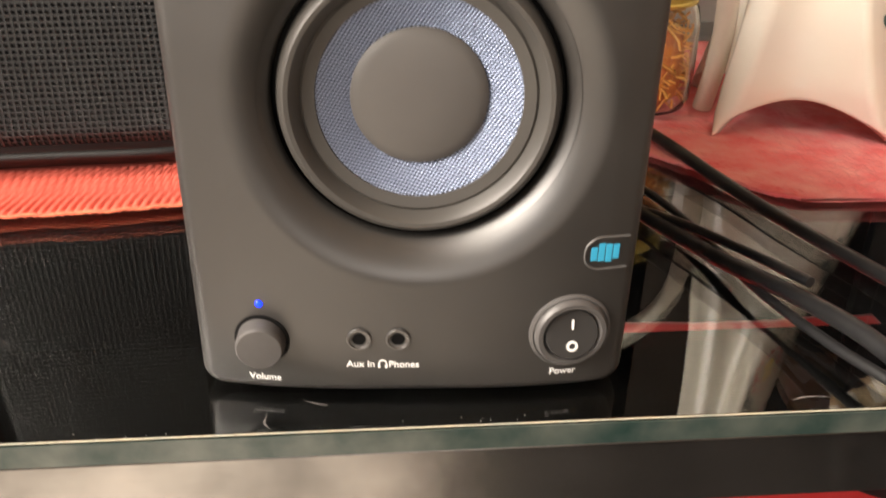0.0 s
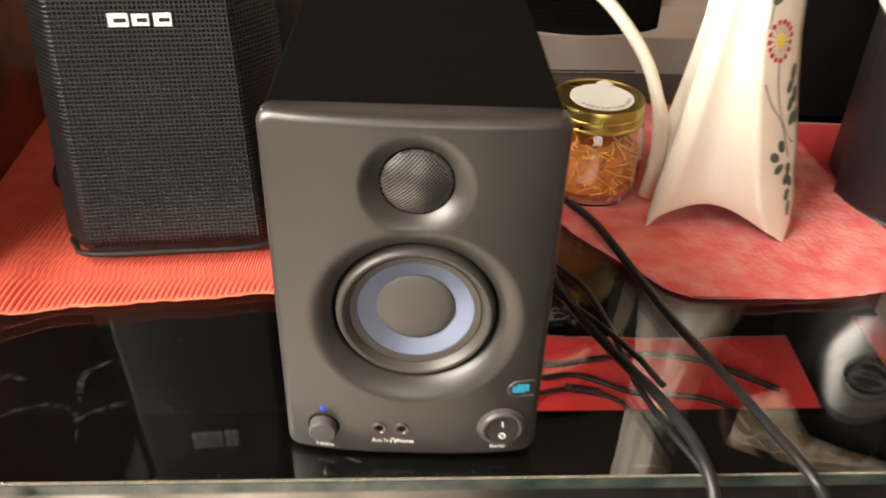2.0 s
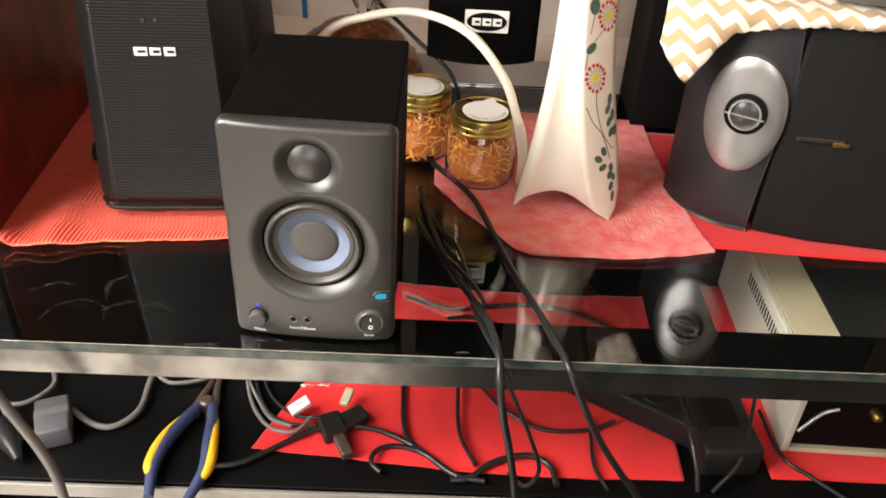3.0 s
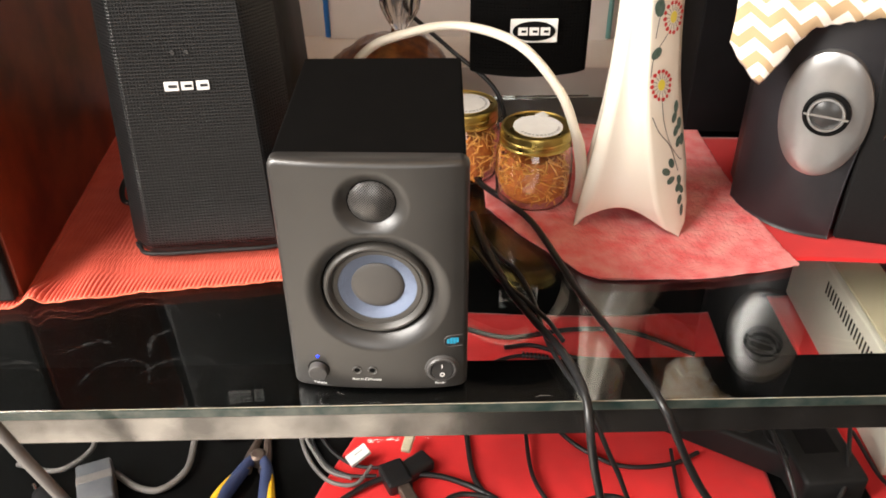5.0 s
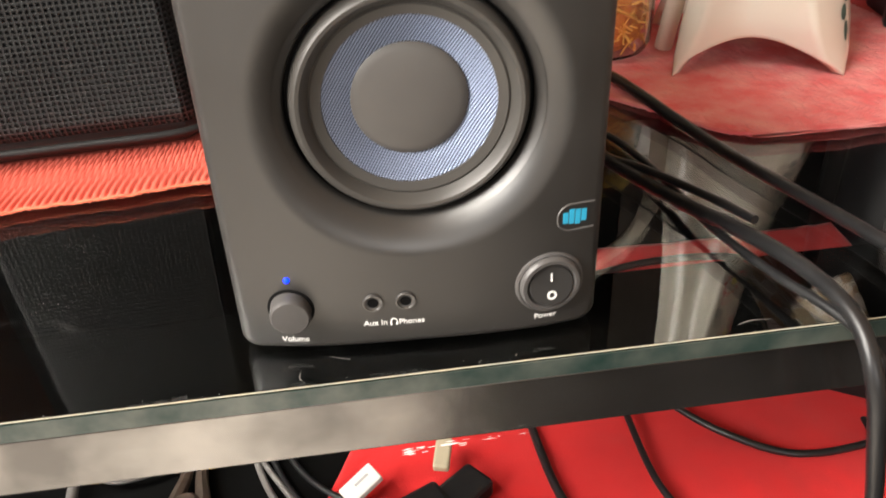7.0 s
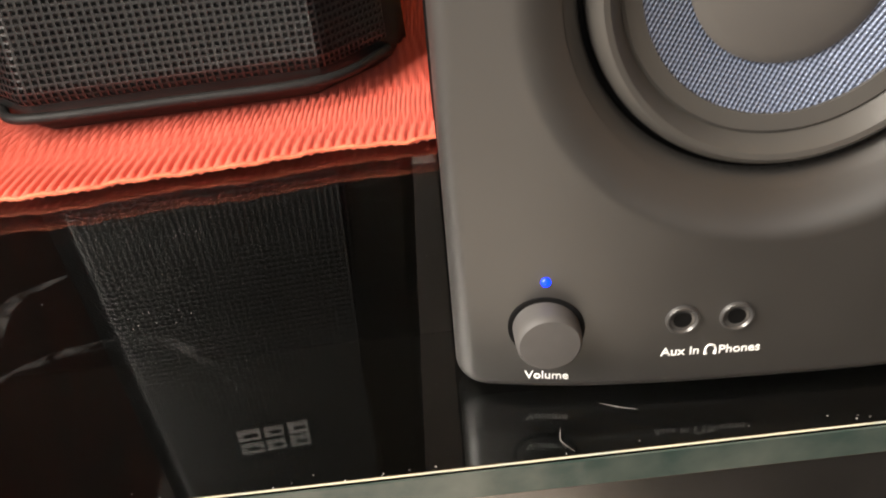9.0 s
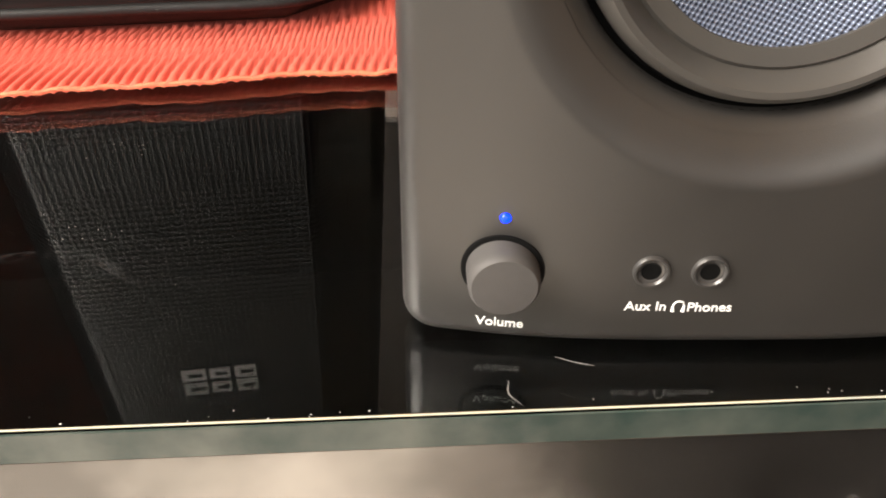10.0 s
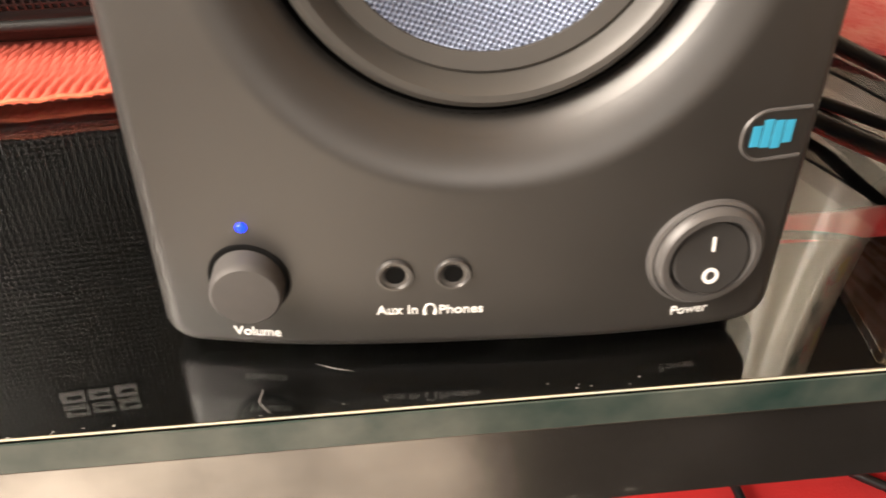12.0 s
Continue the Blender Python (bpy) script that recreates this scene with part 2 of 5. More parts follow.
def part(name, bm, material, parent=None, label="", smooth=True):
    me = bpy.data.meshes.new(name)
    bmesh.ops.recalc_face_normals(bm, faces=bm.faces)
    smooth = smooth and bm.faces.layers.int.get("plane") is None
    bm.to_mesh(me)
    bm.free()
    me.materials.append(material)
    if smooth:
        me.shade_smooth()
        me.set_sharp_from_angle(angle=radians(40))
    ob = new(name, me)
    if parent is not None:
        ob.parent = parent
    return tagged(ob, label)


def thing(name, m, label, category, group="", kind=""):
    ob = new(name)
    ob.empty_display_size = 0.02
    ob.matrix_world = m
    return tagged(ob, label, category, group, kind)


def rbox(sx, sy, sz, bevel=0.002, seg=2, at=(0, 0, 0)):
    """A box with rounded edges, standing on at."""
    bm = bmesh.new()
    bmesh.ops.create_cube(bm, size=1)
    bmesh.ops.scale(bm, vec=(sx, sy, sz), verts=bm.verts)
    if bevel:
        bmesh.ops.bevel(bm, geom=bm.edges[:], offset=bevel, segments=seg, profile=0.5, affect="EDGES")
    bmesh.ops.translate(bm, vec=(at[0], at[1], at[2] + sz / 2), verts=bm.verts)
    if seg < 3:
        bm.faces.layers.int.new("plane")
    return bm


def lathe(profile, seg=48, axis="z", at=(0, 0, 0)):
    """Turns (r, h) pairs round the z axis, or round the y axis with h along +y."""
    bm = bmesh.new()
    rings = []
    for r, h in profile:
        ring = []
        if r < 1e-6:
            p = (0, 0, h) if axis == "z" else (0, h, 0)
            v = bm.verts.new(p)
            ring = [v] * seg
        else:
            for k in range(seg):
                a = 2 * math.pi * k / seg
                p = (r * math.cos(a), r * math.sin(a), h) if axis == "z" else (r * math.cos(a), h, r * math.sin(a))
                ring.append(bm.verts.new(p))
        rings.append(ring)
    for a, b in zip(rings, rings[1:]):
        for k in range(seg):
            q = list(dict.fromkeys((a[k], a[(k + 1) % seg], b[(k + 1) % seg], b[k])))
            if len(q) > 2:
                bm.faces.new(q)
    bmesh.ops.translate(bm, vec=at, verts=bm.verts)
    return bm


def smooth_path(points, n=8):
    """A Catmull-Rom line through the points."""
    p = [Vector(q) for q in points]
    p = [2 * p[0] - p[1]] + p + [2 * p[-1] - p[-2]]
    out = []
    for i in range(1, len(p) - 2):
        for k in range(n):
            t = k / n
            a, b, c, d = p[i - 1], p[i], p[i + 1], p[i + 2]
            out.append(0.5 * (2 * b + (c - a) * t + (2 * a - 5 * b + 4 * c - d) * t * t + (3 * b - a - 3 * c + d) * t**3))
    out.append(p[-2])
    return out


def tube(points, r, sides=10, n=8, flat=1.0, taper=None):
    """A round or flattened tube along a line, with closed ends."""
    line = smooth_path(points, n)
    bm = bmesh.new()
    up = Vector((0.13, 0.21, 1)).normalized()
    rings = []
    for i, c in enumerate(line):
        d = (line[min(i + 1, len(line) - 1)] - line[max(i - 1, 0)]).normalized()
        side = d.cross(up)
        if side.length < 0.05:
            side = d.cross(Vector((1, 0, 0)))
        side.normalize()
        top = side.cross(d)
        rr = r * (taper(i / (len(line) - 1)) if taper else 1.0)
        rings.append([bm.verts.new(c + rr * (math.cos(2 * math.pi * k / sides) * side + flat * math.sin(2 * math.pi * k / sides) * top)) for k in range(sides)])
    for a, b in zip(rings, rings[1:]):
        for k in range(sides):
            bm.faces.new((a[k], a[(k + 1) % sides], b[(k + 1) % sides], b[k]))
    bm.faces.new(rings[0][::-1])
    bm.faces.new(rings[-1])
    return bm


def prism(outline, z0, z1, bevel=0.0, seg=2):
    """An upright prism over a plan outline."""
    bm = bmesh.new()
    low = [bm.verts.new((x, y, z0)) for x, y in outline]
    top = [bm.verts.new((x, y, z1)) for x, y in outline]
    n = len(outline)
    bm.faces.new(low[::-1])
    bm.faces.new(top)
    for k in range(n):
        bm.faces.new((low[k], low[(k + 1) % n], top[(k + 1) % n], top[k]))
    if bevel:
        bmesh.ops.bevel(bm, geom=bm.edges[:], offset=bevel, segments=seg, profile=0.5, affect="EDGES")
    return bm


def sheet(nu, nv, place, thick, material, name, parent=None, label=""):
    """A cloth of nu x nv cells from place(u, v), closed by an underside thick below."""
    top = [Vector(place(i / nu, j / nv)) for j in range(nv + 1) for i in range(nu + 1)]
    verts = top + [v - Vector((0, 0, thick)) for v in top]
    w, n = nu + 1, len(top)
    faces = []
    for j in range(nv):
        for i in range(nu):
            a = j * w + i
            faces.append((a, a + 1, a + w + 1, a + w))
            faces.append((a + n, a + w + n, a + w + 1 + n, a + 1 + n))
    rim = [i for i in range(w)] + [j * w + nu for j in range(1, nv + 1)] + [nv * w + i for i in range(nu - 1, -1, -1)] + [j * w for j in range(nv - 1, 0, -1)]
    for a, b in zip(rim, rim[1:] + rim[:1]):
        faces.append((b, a, a + n, b + n))
    ob = mesh_ob(name, verts, faces, material, parent, label)
    uv = ob.data.uv_layers.new(name="UVMap")
    for loop in ob.data.loops:
        k = loop.vertex_index % n
        uv.data[loop.index].uv = ((k % w) / nu, (k // w) / nv)
    return ob


def perforated(nu, nv, place, hole, depth, material, name, parent, label="", keep=None):
    """A grille: square cells in (u, v) with a square hole each and walls of that depth; place(i, j, out) maps cell units to space."""
    verts, faces = [], []
    h = (1 - hole) / 2
    for j in range(nv):
        for i in range(nu):
            if keep and not keep(i + 0.5, j + 0.5):
                continue
            n = len(verts)
            for du, dv in ((0, 0), (1, 0), (1, 1), (0, 1)):
                verts.append(place(i + du, j + dv, 0))
            for du, dv in ((h, h), (1 - h, h), (1 - h, 1 - h), (h, 1 - h)):
                verts.append(place(i + du, j + dv, 0))
            for du, dv in ((h, h), (1 - h, h), (1 - h, 1 - h), (h, 1 - h)):
                verts.append(place(i + du, j + dv, -depth))
            for k in range(4):
                l = (k + 1) % 4
                faces.append((n + k, n + l, n + 4 + l, n + 4 + k))
                faces.append((n + 4 + k, n + 4 + l, n + 8 + l, n + 8 + k))
    return mesh_ob(name, verts, faces, material, parent, label, smooth=False)


def lettering(text, size, m, material, parent, name="lettering", bold=0.0):
    cu = bpy.data.curves.new(name, "FONT")
    cu.body, cu.size, cu.align_x, cu.align_y, cu.extrude, cu.offset = text, size, "CENTER", "CENTER", 0.00008, bold
    tmp = bpy.data.objects.new(name, cu)
    scene.collection.objects.link(tmp)
    bpy.context.view_layer.update()
    me = bpy.data.meshes.new_from_object(tmp.evaluated_get(bpy.context.evaluated_depsgraph_get()))
    bpy.data.objects.remove(tmp)
    me.transform(m)
    me.materials.clear()
    me.materials.append(material)
    ob = new(name, me)
    ob.parent = parent
    return ob


def turned(bm, m):
    bmesh.ops.transform(bm, matrix=m, verts=bm.verts)
    return bm


def bar(sx, sy, sz, m, material, parent, name, label=""):
    bm = rbox(sx, sy, sz, min(sx, sy, sz) * 0.2, 1, (0, 0, -sz / 2))
    bmesh.ops.transform(bm, matrix=m, verts=bm.verts)
    return part(name, bm, material, parent, label)


# ---------- room ----------
X0, X1, Y0, Y1, Z0, Z1 = -1.0, 1.7, -2.5, 0.72, -0.62, 1.8


def wall(name, sx, sy, sz, at, material=M_WALL):
    return tagged(part(name, rbox(sx, sy, sz, 0, 1, at), material, smooth=False), "plain pale painted room wall", "wall", kind="structure")


floor = tagged(part("floor", rbox(X1 - X0 + 0.4, Y1 - Y0 + 0.4, 0.1, 0, 1, ((X0 + X1) / 2, (Y0 + Y1) / 2, Z0 - 0.1)), M_FLOOR, smooth=False), "dark brown polished room floor", "floor", kind="structure")
# Unseen ceiling; its amber tint is added to warm what reflects it.
ceiling = tagged(part("ceiling", rbox(X1 - X0 + 0.4, Y1 - Y0 + 0.4, 0.1, 0, 1, ((X0 + X1) / 2, (Y0 + Y1) / 2, Z1)), M_CEIL, smooth=False), "unseen ceiling tinted amber for warm reflections", "ceiling", kind="structure")
wall("wall_north", X1 - X0 + 0.2, 0.1, Z1 - Z0, ((X0 + X1) / 2, Y1 + 0.05, Z0), M_DARKWALL)
tagged(part("backboard", rbox(1.9, 0.006, 0.92, 0.001, 1, (0.1, Y1 - 0.0045, Z0)), M_PALE), "pale board against the dark rear wall", "board", kind="structure")
wall("wall_east", 0.1, Y1 - Y0, Z1 - Z0, (X1 + 0.05, (Y0 + Y1) / 2, Z0))


def wall_with_opening(name, along, fixed, lo, hi, a, b, za, zb):
    """A wall whose window opening runs from a to b and za to zb."""
    bm = bmesh.new()
    for p, q, r, s in ((lo, a, Z0, Z1), (b, hi, Z0, Z1), (a, b, Z0, za), (a, b, zb, Z1)):
        box = rbox(q - p, 0.1, s - r, 0, 1, ((p + q) / 2, 0, r))
        me = bpy.data.meshes.new("tmp")
        box.to_mesh(me)
        box.free()
        bm.from_mesh(me)
        bpy.data.meshes.remove(me)
    m = pose(0, fixed, 0) if along == "x" else pose(fixed, 0, 0, 0, 0, 90)
    bmesh.ops.transform(bm, matrix=m, verts=bm.verts)
    return tagged(part(name, bm, M_WALL, smooth=False), "pale painted wall with a window opening", "wall", kind="structure")


wall_with_opening("wall_west", "y", X0 - 0.05, Y0, Y1, -2.25, -0.10, 0.0, 1.5)
# The unseen south opening is added to hold the fill lamp.
wall_with_opening("wall_south", "x", Y0 - 0.05, X0, X1, -0.4, 0.6, 0.3, 1.4)

# Unseen pale rug, added as a reflector for the fascia and baffle.
def rug_at(u, v):
    x, y = -0.97 + 1.09 * u, -2.25 + 2.07 * v
    return (x, y, Z0 + 0.008 + 0.002 * noise.noise((x * 9, y * 9, 0)))


tagged(sheet(50, 80, rug_at, 0.007, M_RUG, "rug"), "unseen pale rug added to brighten reflections", "rug")

# ---------- the stand, turned a little to the speaker ----------
STAND = pose(0, -0.0200, 0, 0, 0, 2.72)
SX0, SX1 = -0.9, 0.95
stand = thing("tv_stand", STAND @ pose(0, 0, Z0), "black lacquered stand with dark metal front rail", "tv stand")
L = -Z0
DEEP = 0.60
part("front_rail", rbox(SX1 - SX0, 0.054, 0.024, 0.001, 1, ((SX0 + SX1) / 2, 0.031, L - 0.0345)), M_RAILTOP, stand)
part("fascia", rbox(SX1 - SX0, 0.003, 0.0275, 0.0008, 2, ((SX0 + SX1) / 2, 0.0022, L - 0.0375)), M_FASCIA, stand, "brushed dark metal fascia with painted reflection blotches")
part("rear_rail", rbox(SX1 - SX0, 0.06, 0.024, 0.001, 1, ((SX0 + SX1) / 2, DEEP - 0.03, L - 0.0345)), M_RAILTOP, stand)
part("lower_shelf", rbox(SX1 - SX0, DEEP - 0.004, 0.016, 0.001, 1, ((SX0 + SX1) / 2, DEEP / 2 + 0.004, L - 0.206)), M_SHELF, stand)
part("shelf_edge", rbox(SX1 - SX0, 0.004, 0.018, 0.0008, 1, ((SX0 + SX1) / 2, 0.0, L - 0.207)), M_SHELFEDGE, stand, "grey metal shelf edge")
part("side_panel", rbox(0.02, DEEP, L - 0.011, 0.001, 1, (SX0 - 0.01, DEEP / 2, 0)), M_RAILTOP, stand)
part("side_panel", rbox(0.02, DEEP, L - 0.011, 0.001, 1, (SX1 + 0.01, DEEP / 2, 0)), M_RAILTOP, stand)
part("back_panel", rbox(SX1 - SX0, 0.01, L - 0.04, 0.001, 1, ((SX0 + SX1) / 2, DEEP - 0.012, 0)), M_SHELF, stand)
glass_top = part("glass_top", rbox(SX1 - SX0 + 0.04, DEEP, 0.0097, 0.0009, 2, ((SX0 + SX1) / 2, DEEP / 2, -0.0097)), M_GLASS)
glass_top.matrix_world = STAND
glass_top.visible_shadow = False
tagged(glass_top, "clear greenish glass sheet with scratches and dust", "glass top")

# ---------- the studio monitor ----------
W, H = 0.1405, 0.2095
WZ, TZ = 0.0981, 0.1762
LIP = 0.0428


def bow(x):
    return -0.0042 + 0.0062 * abs(x / 0.07) ** 3


def baffle_mesh():
    nx, nz = 210, 312
    hw, hh, rad, rnd = W / 2, H / 2, 0.0075, 0.0042
    verts, faces = [], []

    def spread(k, n, half):
        t = 2 * k / n - 1
        return half * (0.86 * t + 0.14 * math.sin(t * math.pi / 2))

    for j in range(nz + 1):
        for i in range(nx + 1):
            x, z = spread(i, nx, hw), spread(j, nz, hh)
            qx, qz = max(abs(x) - (hw - rad), 0), max(abs(z) - (hh - rad), 0)
            out = math.hypot(qx, qz)
            if qx > 0 and qz > 0 and out > rad:
                x = math.copysign(hw - rad + qx * rad / out, x)
                z = math.copysign(hh - rad + qz * rad / out, z)
                out = rad
            d = rad - out if (qx > 0 and qz > 0) else min(hw - abs(x), hh - abs(z))
            y = bow(x)
            if d < rnd:
                y += rnd - math.sqrt(max(rnd * rnd - (rnd - d) ** 2, 0))
            zz = z + hh
            r = math.hypot(x, zz - WZ)
            if r < 0.0560:
                s = min((0.0560 - r) / (0.0560 - LIP), 1)
                y += (-0.0042 - bow(x)) * min(1, 1.25 * s) ** 2 + 0.0088 * s**1.7
                if r < LIP + 0.0008:
                    y += 0.008
            r = math.hypot(x, zz - TZ)
            if r < 0.0275:
                s = min((0.0275 - r) / 0.0103, 1)
                y += 0.0062 * s**1.6
            zz += 0.0014 * max(0.0, 1 - zz / 0.012)
            verts.append((x - 0.0014 * min(1, max(0, (abs(x) - 0.058) / 0.008)), y, zz))
    w = nx + 1
    for j in range(nz):
        for i in range(nx):
            a = j * w + i
            faces.append((a, a + 1, a + w + 1, a + w))
    rim = [i for i in range(w)] + [j * w + nx for j in range(1, nz + 1)] + [nz * w + i for i in range(nx - 1, -1, -1)] + [j * w for j in range(nz - 1, 0, -1)]
    n = len(verts)
    for k in rim:
        x, y, z = verts[k]
        verts.append((x, 0.0125, z))
    for k in range(len(rim)):
        l = (k + 1) % len(rim)
        faces.append((rim[l], rim[k], n + k, n + l))
    faces.append(tuple(n + k for k in range(len(rim)))[::-1])
    return verts, faces


spk = thing("studio_monitor", pose(0, 0, 0.0), "small black studio monitor with charcoal baffle, switched on", "loudspeaker")
part("cabinet", turned(rbox(0.1365, 0.183, 0.2045, 0.0018, 2, (-0.0014, 0.0122 + 0.0915, 0.0022)), pose(0, 0, 0, 0, 0, 1.7)), M_VINYL, spk, "black vinyl-wrapped cabinet")
for fx in (-0.05, 0.05):
    for fy in (0.03, 0.17):
        part("foot", lathe([(0, 0), (0.007, 0), (0.0074, 0.0008), (0.0074, 0.0026), (0, 0.0026)], 16, "z", (fx, fy, 0.0)), M_GAP, spk)
bv, bf = baffle_mesh()
mesh_ob("baffle", bv, bf, M_BAFFLE, spk, "charcoal satin moulded front baffle")

# woofer
woofer = part("woofer", lathe([(0.0412, 0.0088), (0.0411, 0.0058), (0.0407, 0.0038), (0.0398, 0.0020), (0.0385, 0.0010), (0.0372, 0.0012), (0.0358, 0.0028), (0.0350, 0.0048), (0.0344, 0.0056), (0.0336, 0.0050), (0.0302, 0.0057), (0.0300, 0.0064)], 128, "y", (0, 0, WZ)), M_RUBBER, spk, "dark rubber woofer surround")
# Black ring lines the gap and paints the shade inside it.
part("gap_shade_ring", lathe([(LIP + 0.0002, 0.0050), (LIP, 0.0052), (LIP - 0.0003, 0.0095), (0.0408, 0.0096)], 96, "y", (0, 0, WZ)), M_GAP, woofer)
# smooth inner lip of the moulded flare
lip = []
for k in range(13):
    u = 0.76 + 0.24 * k / 12
    lip.append((0.0560 - u * (0.0560 - LIP), -0.0042 + 0.0088 * u**1.7 - 0.00012 + 0.0007 * max(0, (u - 0.95) / 0.05) ** 2))
part("lip_ring", lathe(lip + [(LIP - 0.0002, 0.0064)], 128, "y", (0, 0, WZ)), M_BAFFLE, woofer)


def weave_ring():
    verts, faces, ids, st, n = [], [], {}, 0.0003, 104
    for j in range(-n, n + 1):
        for i in range(-n, n + 1):
            x, z = i * st, j * st
            r = math.hypot(x, z)
            if 0.0188 < r < 0.0305:
                a = math.sin((x + 0.35 * z) * 2 * math.pi / 0.0017)
                c = math.sin((z - 0.35 * x) * 2 * math.pi / 0.0013)
                k = min(max((r - 0.0195) / 0.0105, 0), 1)
                ids[i, j] = len(verts)
                verts.append((x, 0.0098 - 0.0036 * k - 0.00016 * a * c, z))
    for i, j in ids:
        q = [(i, j), (i + 1, j), (i + 1, j + 1), (i, j + 1)]
        if all(k in ids for k in q):
            faces.append([ids[k] for k in q])
    return verts, faces


wv, wf = weave_ring()
cone = mesh_ob("cone", wv, wf, M_WEAVE, woofer, "blue and silver woven composite cone")
cone.location = (0, 0, WZ)
part("dust_cap", lathe([(0.0202, 0.0102), (0.0203, 0.0090), (0.0199, 0.0086), (0.017, 0.0078), (0.011, 0.0070), (0.005, 0.0067), (0, 0.0066)], 96, "y", (0, 0, WZ)), M_CAP, woofer, "grey domed dust cap")

# tweeter
tweeter = part("tweeter", lathe([(0.0178, 0.0022), (0.0171, 0.0014), (0.0166, 0.0018), (0.0163, 0.0030)], 96, "y", (0, 0, TZ)), M_GAP, spk)
TP, TN = 0.00135, 26


def dome(i, j, out):
    a, b = (i - TN / 2) * TP, (j - TN / 2) * TP
    x, z = (a - b) * 0.7071, (a + b) * 0.7071
    r2 = (x * x + z * z) / 0.0165**2
    return (x, -0.0040 + 0.0052 * r2 - out, z)


grille = perforated(TN, TN, dome, 0.74, 0.0007, M_SILVERMESH, "dome_grille", tweeter, "silver-black perforated dome", keep=lambda i, j: math.hypot(i - TN / 2, j - TN / 2) * TP < 0.0164)
grille.location = (0, 0, TZ)
part("dome", lathe([(0.0164, 0.0028), (0.012, 0.0012), (0.006, -0.0004), (0, -0.0012)], 48, "y", (0, 0, TZ)), M_GAP, tweeter)

# controls
KX, KZ = -0.050, 0.0216
yk = bow(KX)
knob = part("volume_knob", lathe([(0.0078, yk + 0.001), (0.0077, yk - 0.0042), (0.0075, yk - 0.0058), (0.0069, yk - 0.0065), (0.004, yk - 0.0067), (0, yk - 0.0068)], 64, "y", (KX, 0, KZ)), M_KNOB, spk, "grey rubberised volume knob")
knob_lean = pose(KX, yk, KZ, 0, 0, -math.degrees(math.atan(3 * 0.0062 * KX**2 / 0.07**3)))
# Flat black ring paints the shade of the hollow round the knob.
part("knob_recess_shade", turned(lathe([(0.0090, 0.0003), (0.0089, -0.0003), (0.0086, -0.0004), (0.0070, -0.00025)], 64, "y"), knob_lean), M_GAP, knob)
part("power_led", lathe([(0.0012, 0.0002), (0.0011, -0.0004), (0.0007, -0.0008), (0, -0.0009)], 24, "y", (KX, bow(KX), 0.0348)), M_LED, spk, "lit blue indicator")
for jx in (-0.0190, -0.0066):
    y = bow(jx)
    jack = part("jack_socket", lathe([(0.0039, y + 0.0002), (0.0039, y - 0.0006), (0.0037, y - 0.0010), (0.0033, y - 0.0010), (0.0030, y - 0.0004), (0.0024, y - 0.0004), (0.0021, y - 0.0002)], 40, "y", (jx, 0, 0.0229)), M_JACK, spk, "metal-rimmed headphone socket")
    # Black disc paints the dark of a hole that isn't cut.
    part("socket_hole_shade", lathe([(0.0021, y - 0.0005), (0.0012, y - 0.00045), (0, y - 0.00045)], 24, "y", (jx, 0, 0.0229)), M_GAP, jack)
PX, PZ = 0.0487, 0.0244
yp = bow(PX)
tilt = pose(PX, yp, PZ, 0, 0, math.degrees(math.atan(3 * 0.0062 * PX**2 / 0.07**3)))


switch = part("power_switch", turned(lathe([(0.0136, 0.0006), (0.0134, -0.0006), (0.0126, -0.0010), (0.0122, -0.0007), (0.0120, -0.0022), (0.0112, -0.0030), (0.0098, -0.0030), (0.0092, -0.0022), (0.0090, 0.0004)], 80, "y"), tilt), M_BEZEL, spk, "round grey switch bezel")
rocker_m = tilt @ pose(0, -0.0014, 0, -9)
rocker = part("rocker", turned(lathe([(0.0088, 0.0014), (0.0088, -0.0008), (0.0084, -0.0014), (0.006, -0.0014), (0, -0.0012)], 64, "y"), rocker_m), M_SWITCH, switch, "black round rocker")
bar(0.0007, 0.0003, 0.0034, rocker_m @ pose(0, -0.0016, 0.0035), M_PRINT, rocker, "on_mark", "white printed line")
part("off_mark", turned(lathe([(0.0019, 0.0), (0.0019, -0.0002), (0.0011, -0.0002), (0.0011, 0.0)], 32, "y"), rocker_m @ pose(0, -0.0015, -0.0041)), M_PRINT, rocker, "white printed ring")


def on_front(x, z, out=0.00012):
    a = math.degrees(math.copysign(math.atan(3 * 0.0062 * x * x / 0.07**3), x))
    return pose(x, bow(x) - out, z, 90, 0, a)


lettering("Volume", 0.0034, on_front(-0.0500, 0.0070), M_PRINT, spk, bold=0.00003)
lettering("Aux In", 0.0034, on_front(-0.0187, 0.0132), M_PRINT, spk, bold=0.00003)
lettering("Phones", 0.0034, on_front(-0.0048, 0.0130), M_PRINT, spk, bold=0.00003)
lettering("Power", 0.0034, on_front(0.0475, 0.0088), M_PRINT, spk, bold=0.00003)
hp = on_front(-0.0116, 0.0133)
part("headphone_symbol", turned(tube([(-0.0011, -0.0013, 0), (-0.0012, 0.0, 0), (-0.0008, 0.0011, 0), (0, 0.0014, 0), (0.0008, 0.0011, 0), (0.0012, 0.0, 0), (0.0011, -0.0013, 0)], 0.00022, 6, 4, taper=lambda t: 1.0 + 1.4 * max(0, abs(t - 0.5) * 4 - 1.2)), hp), M_PRINT, spk)
bm_ = on_front(0.0580, 0.0519, 0.0)
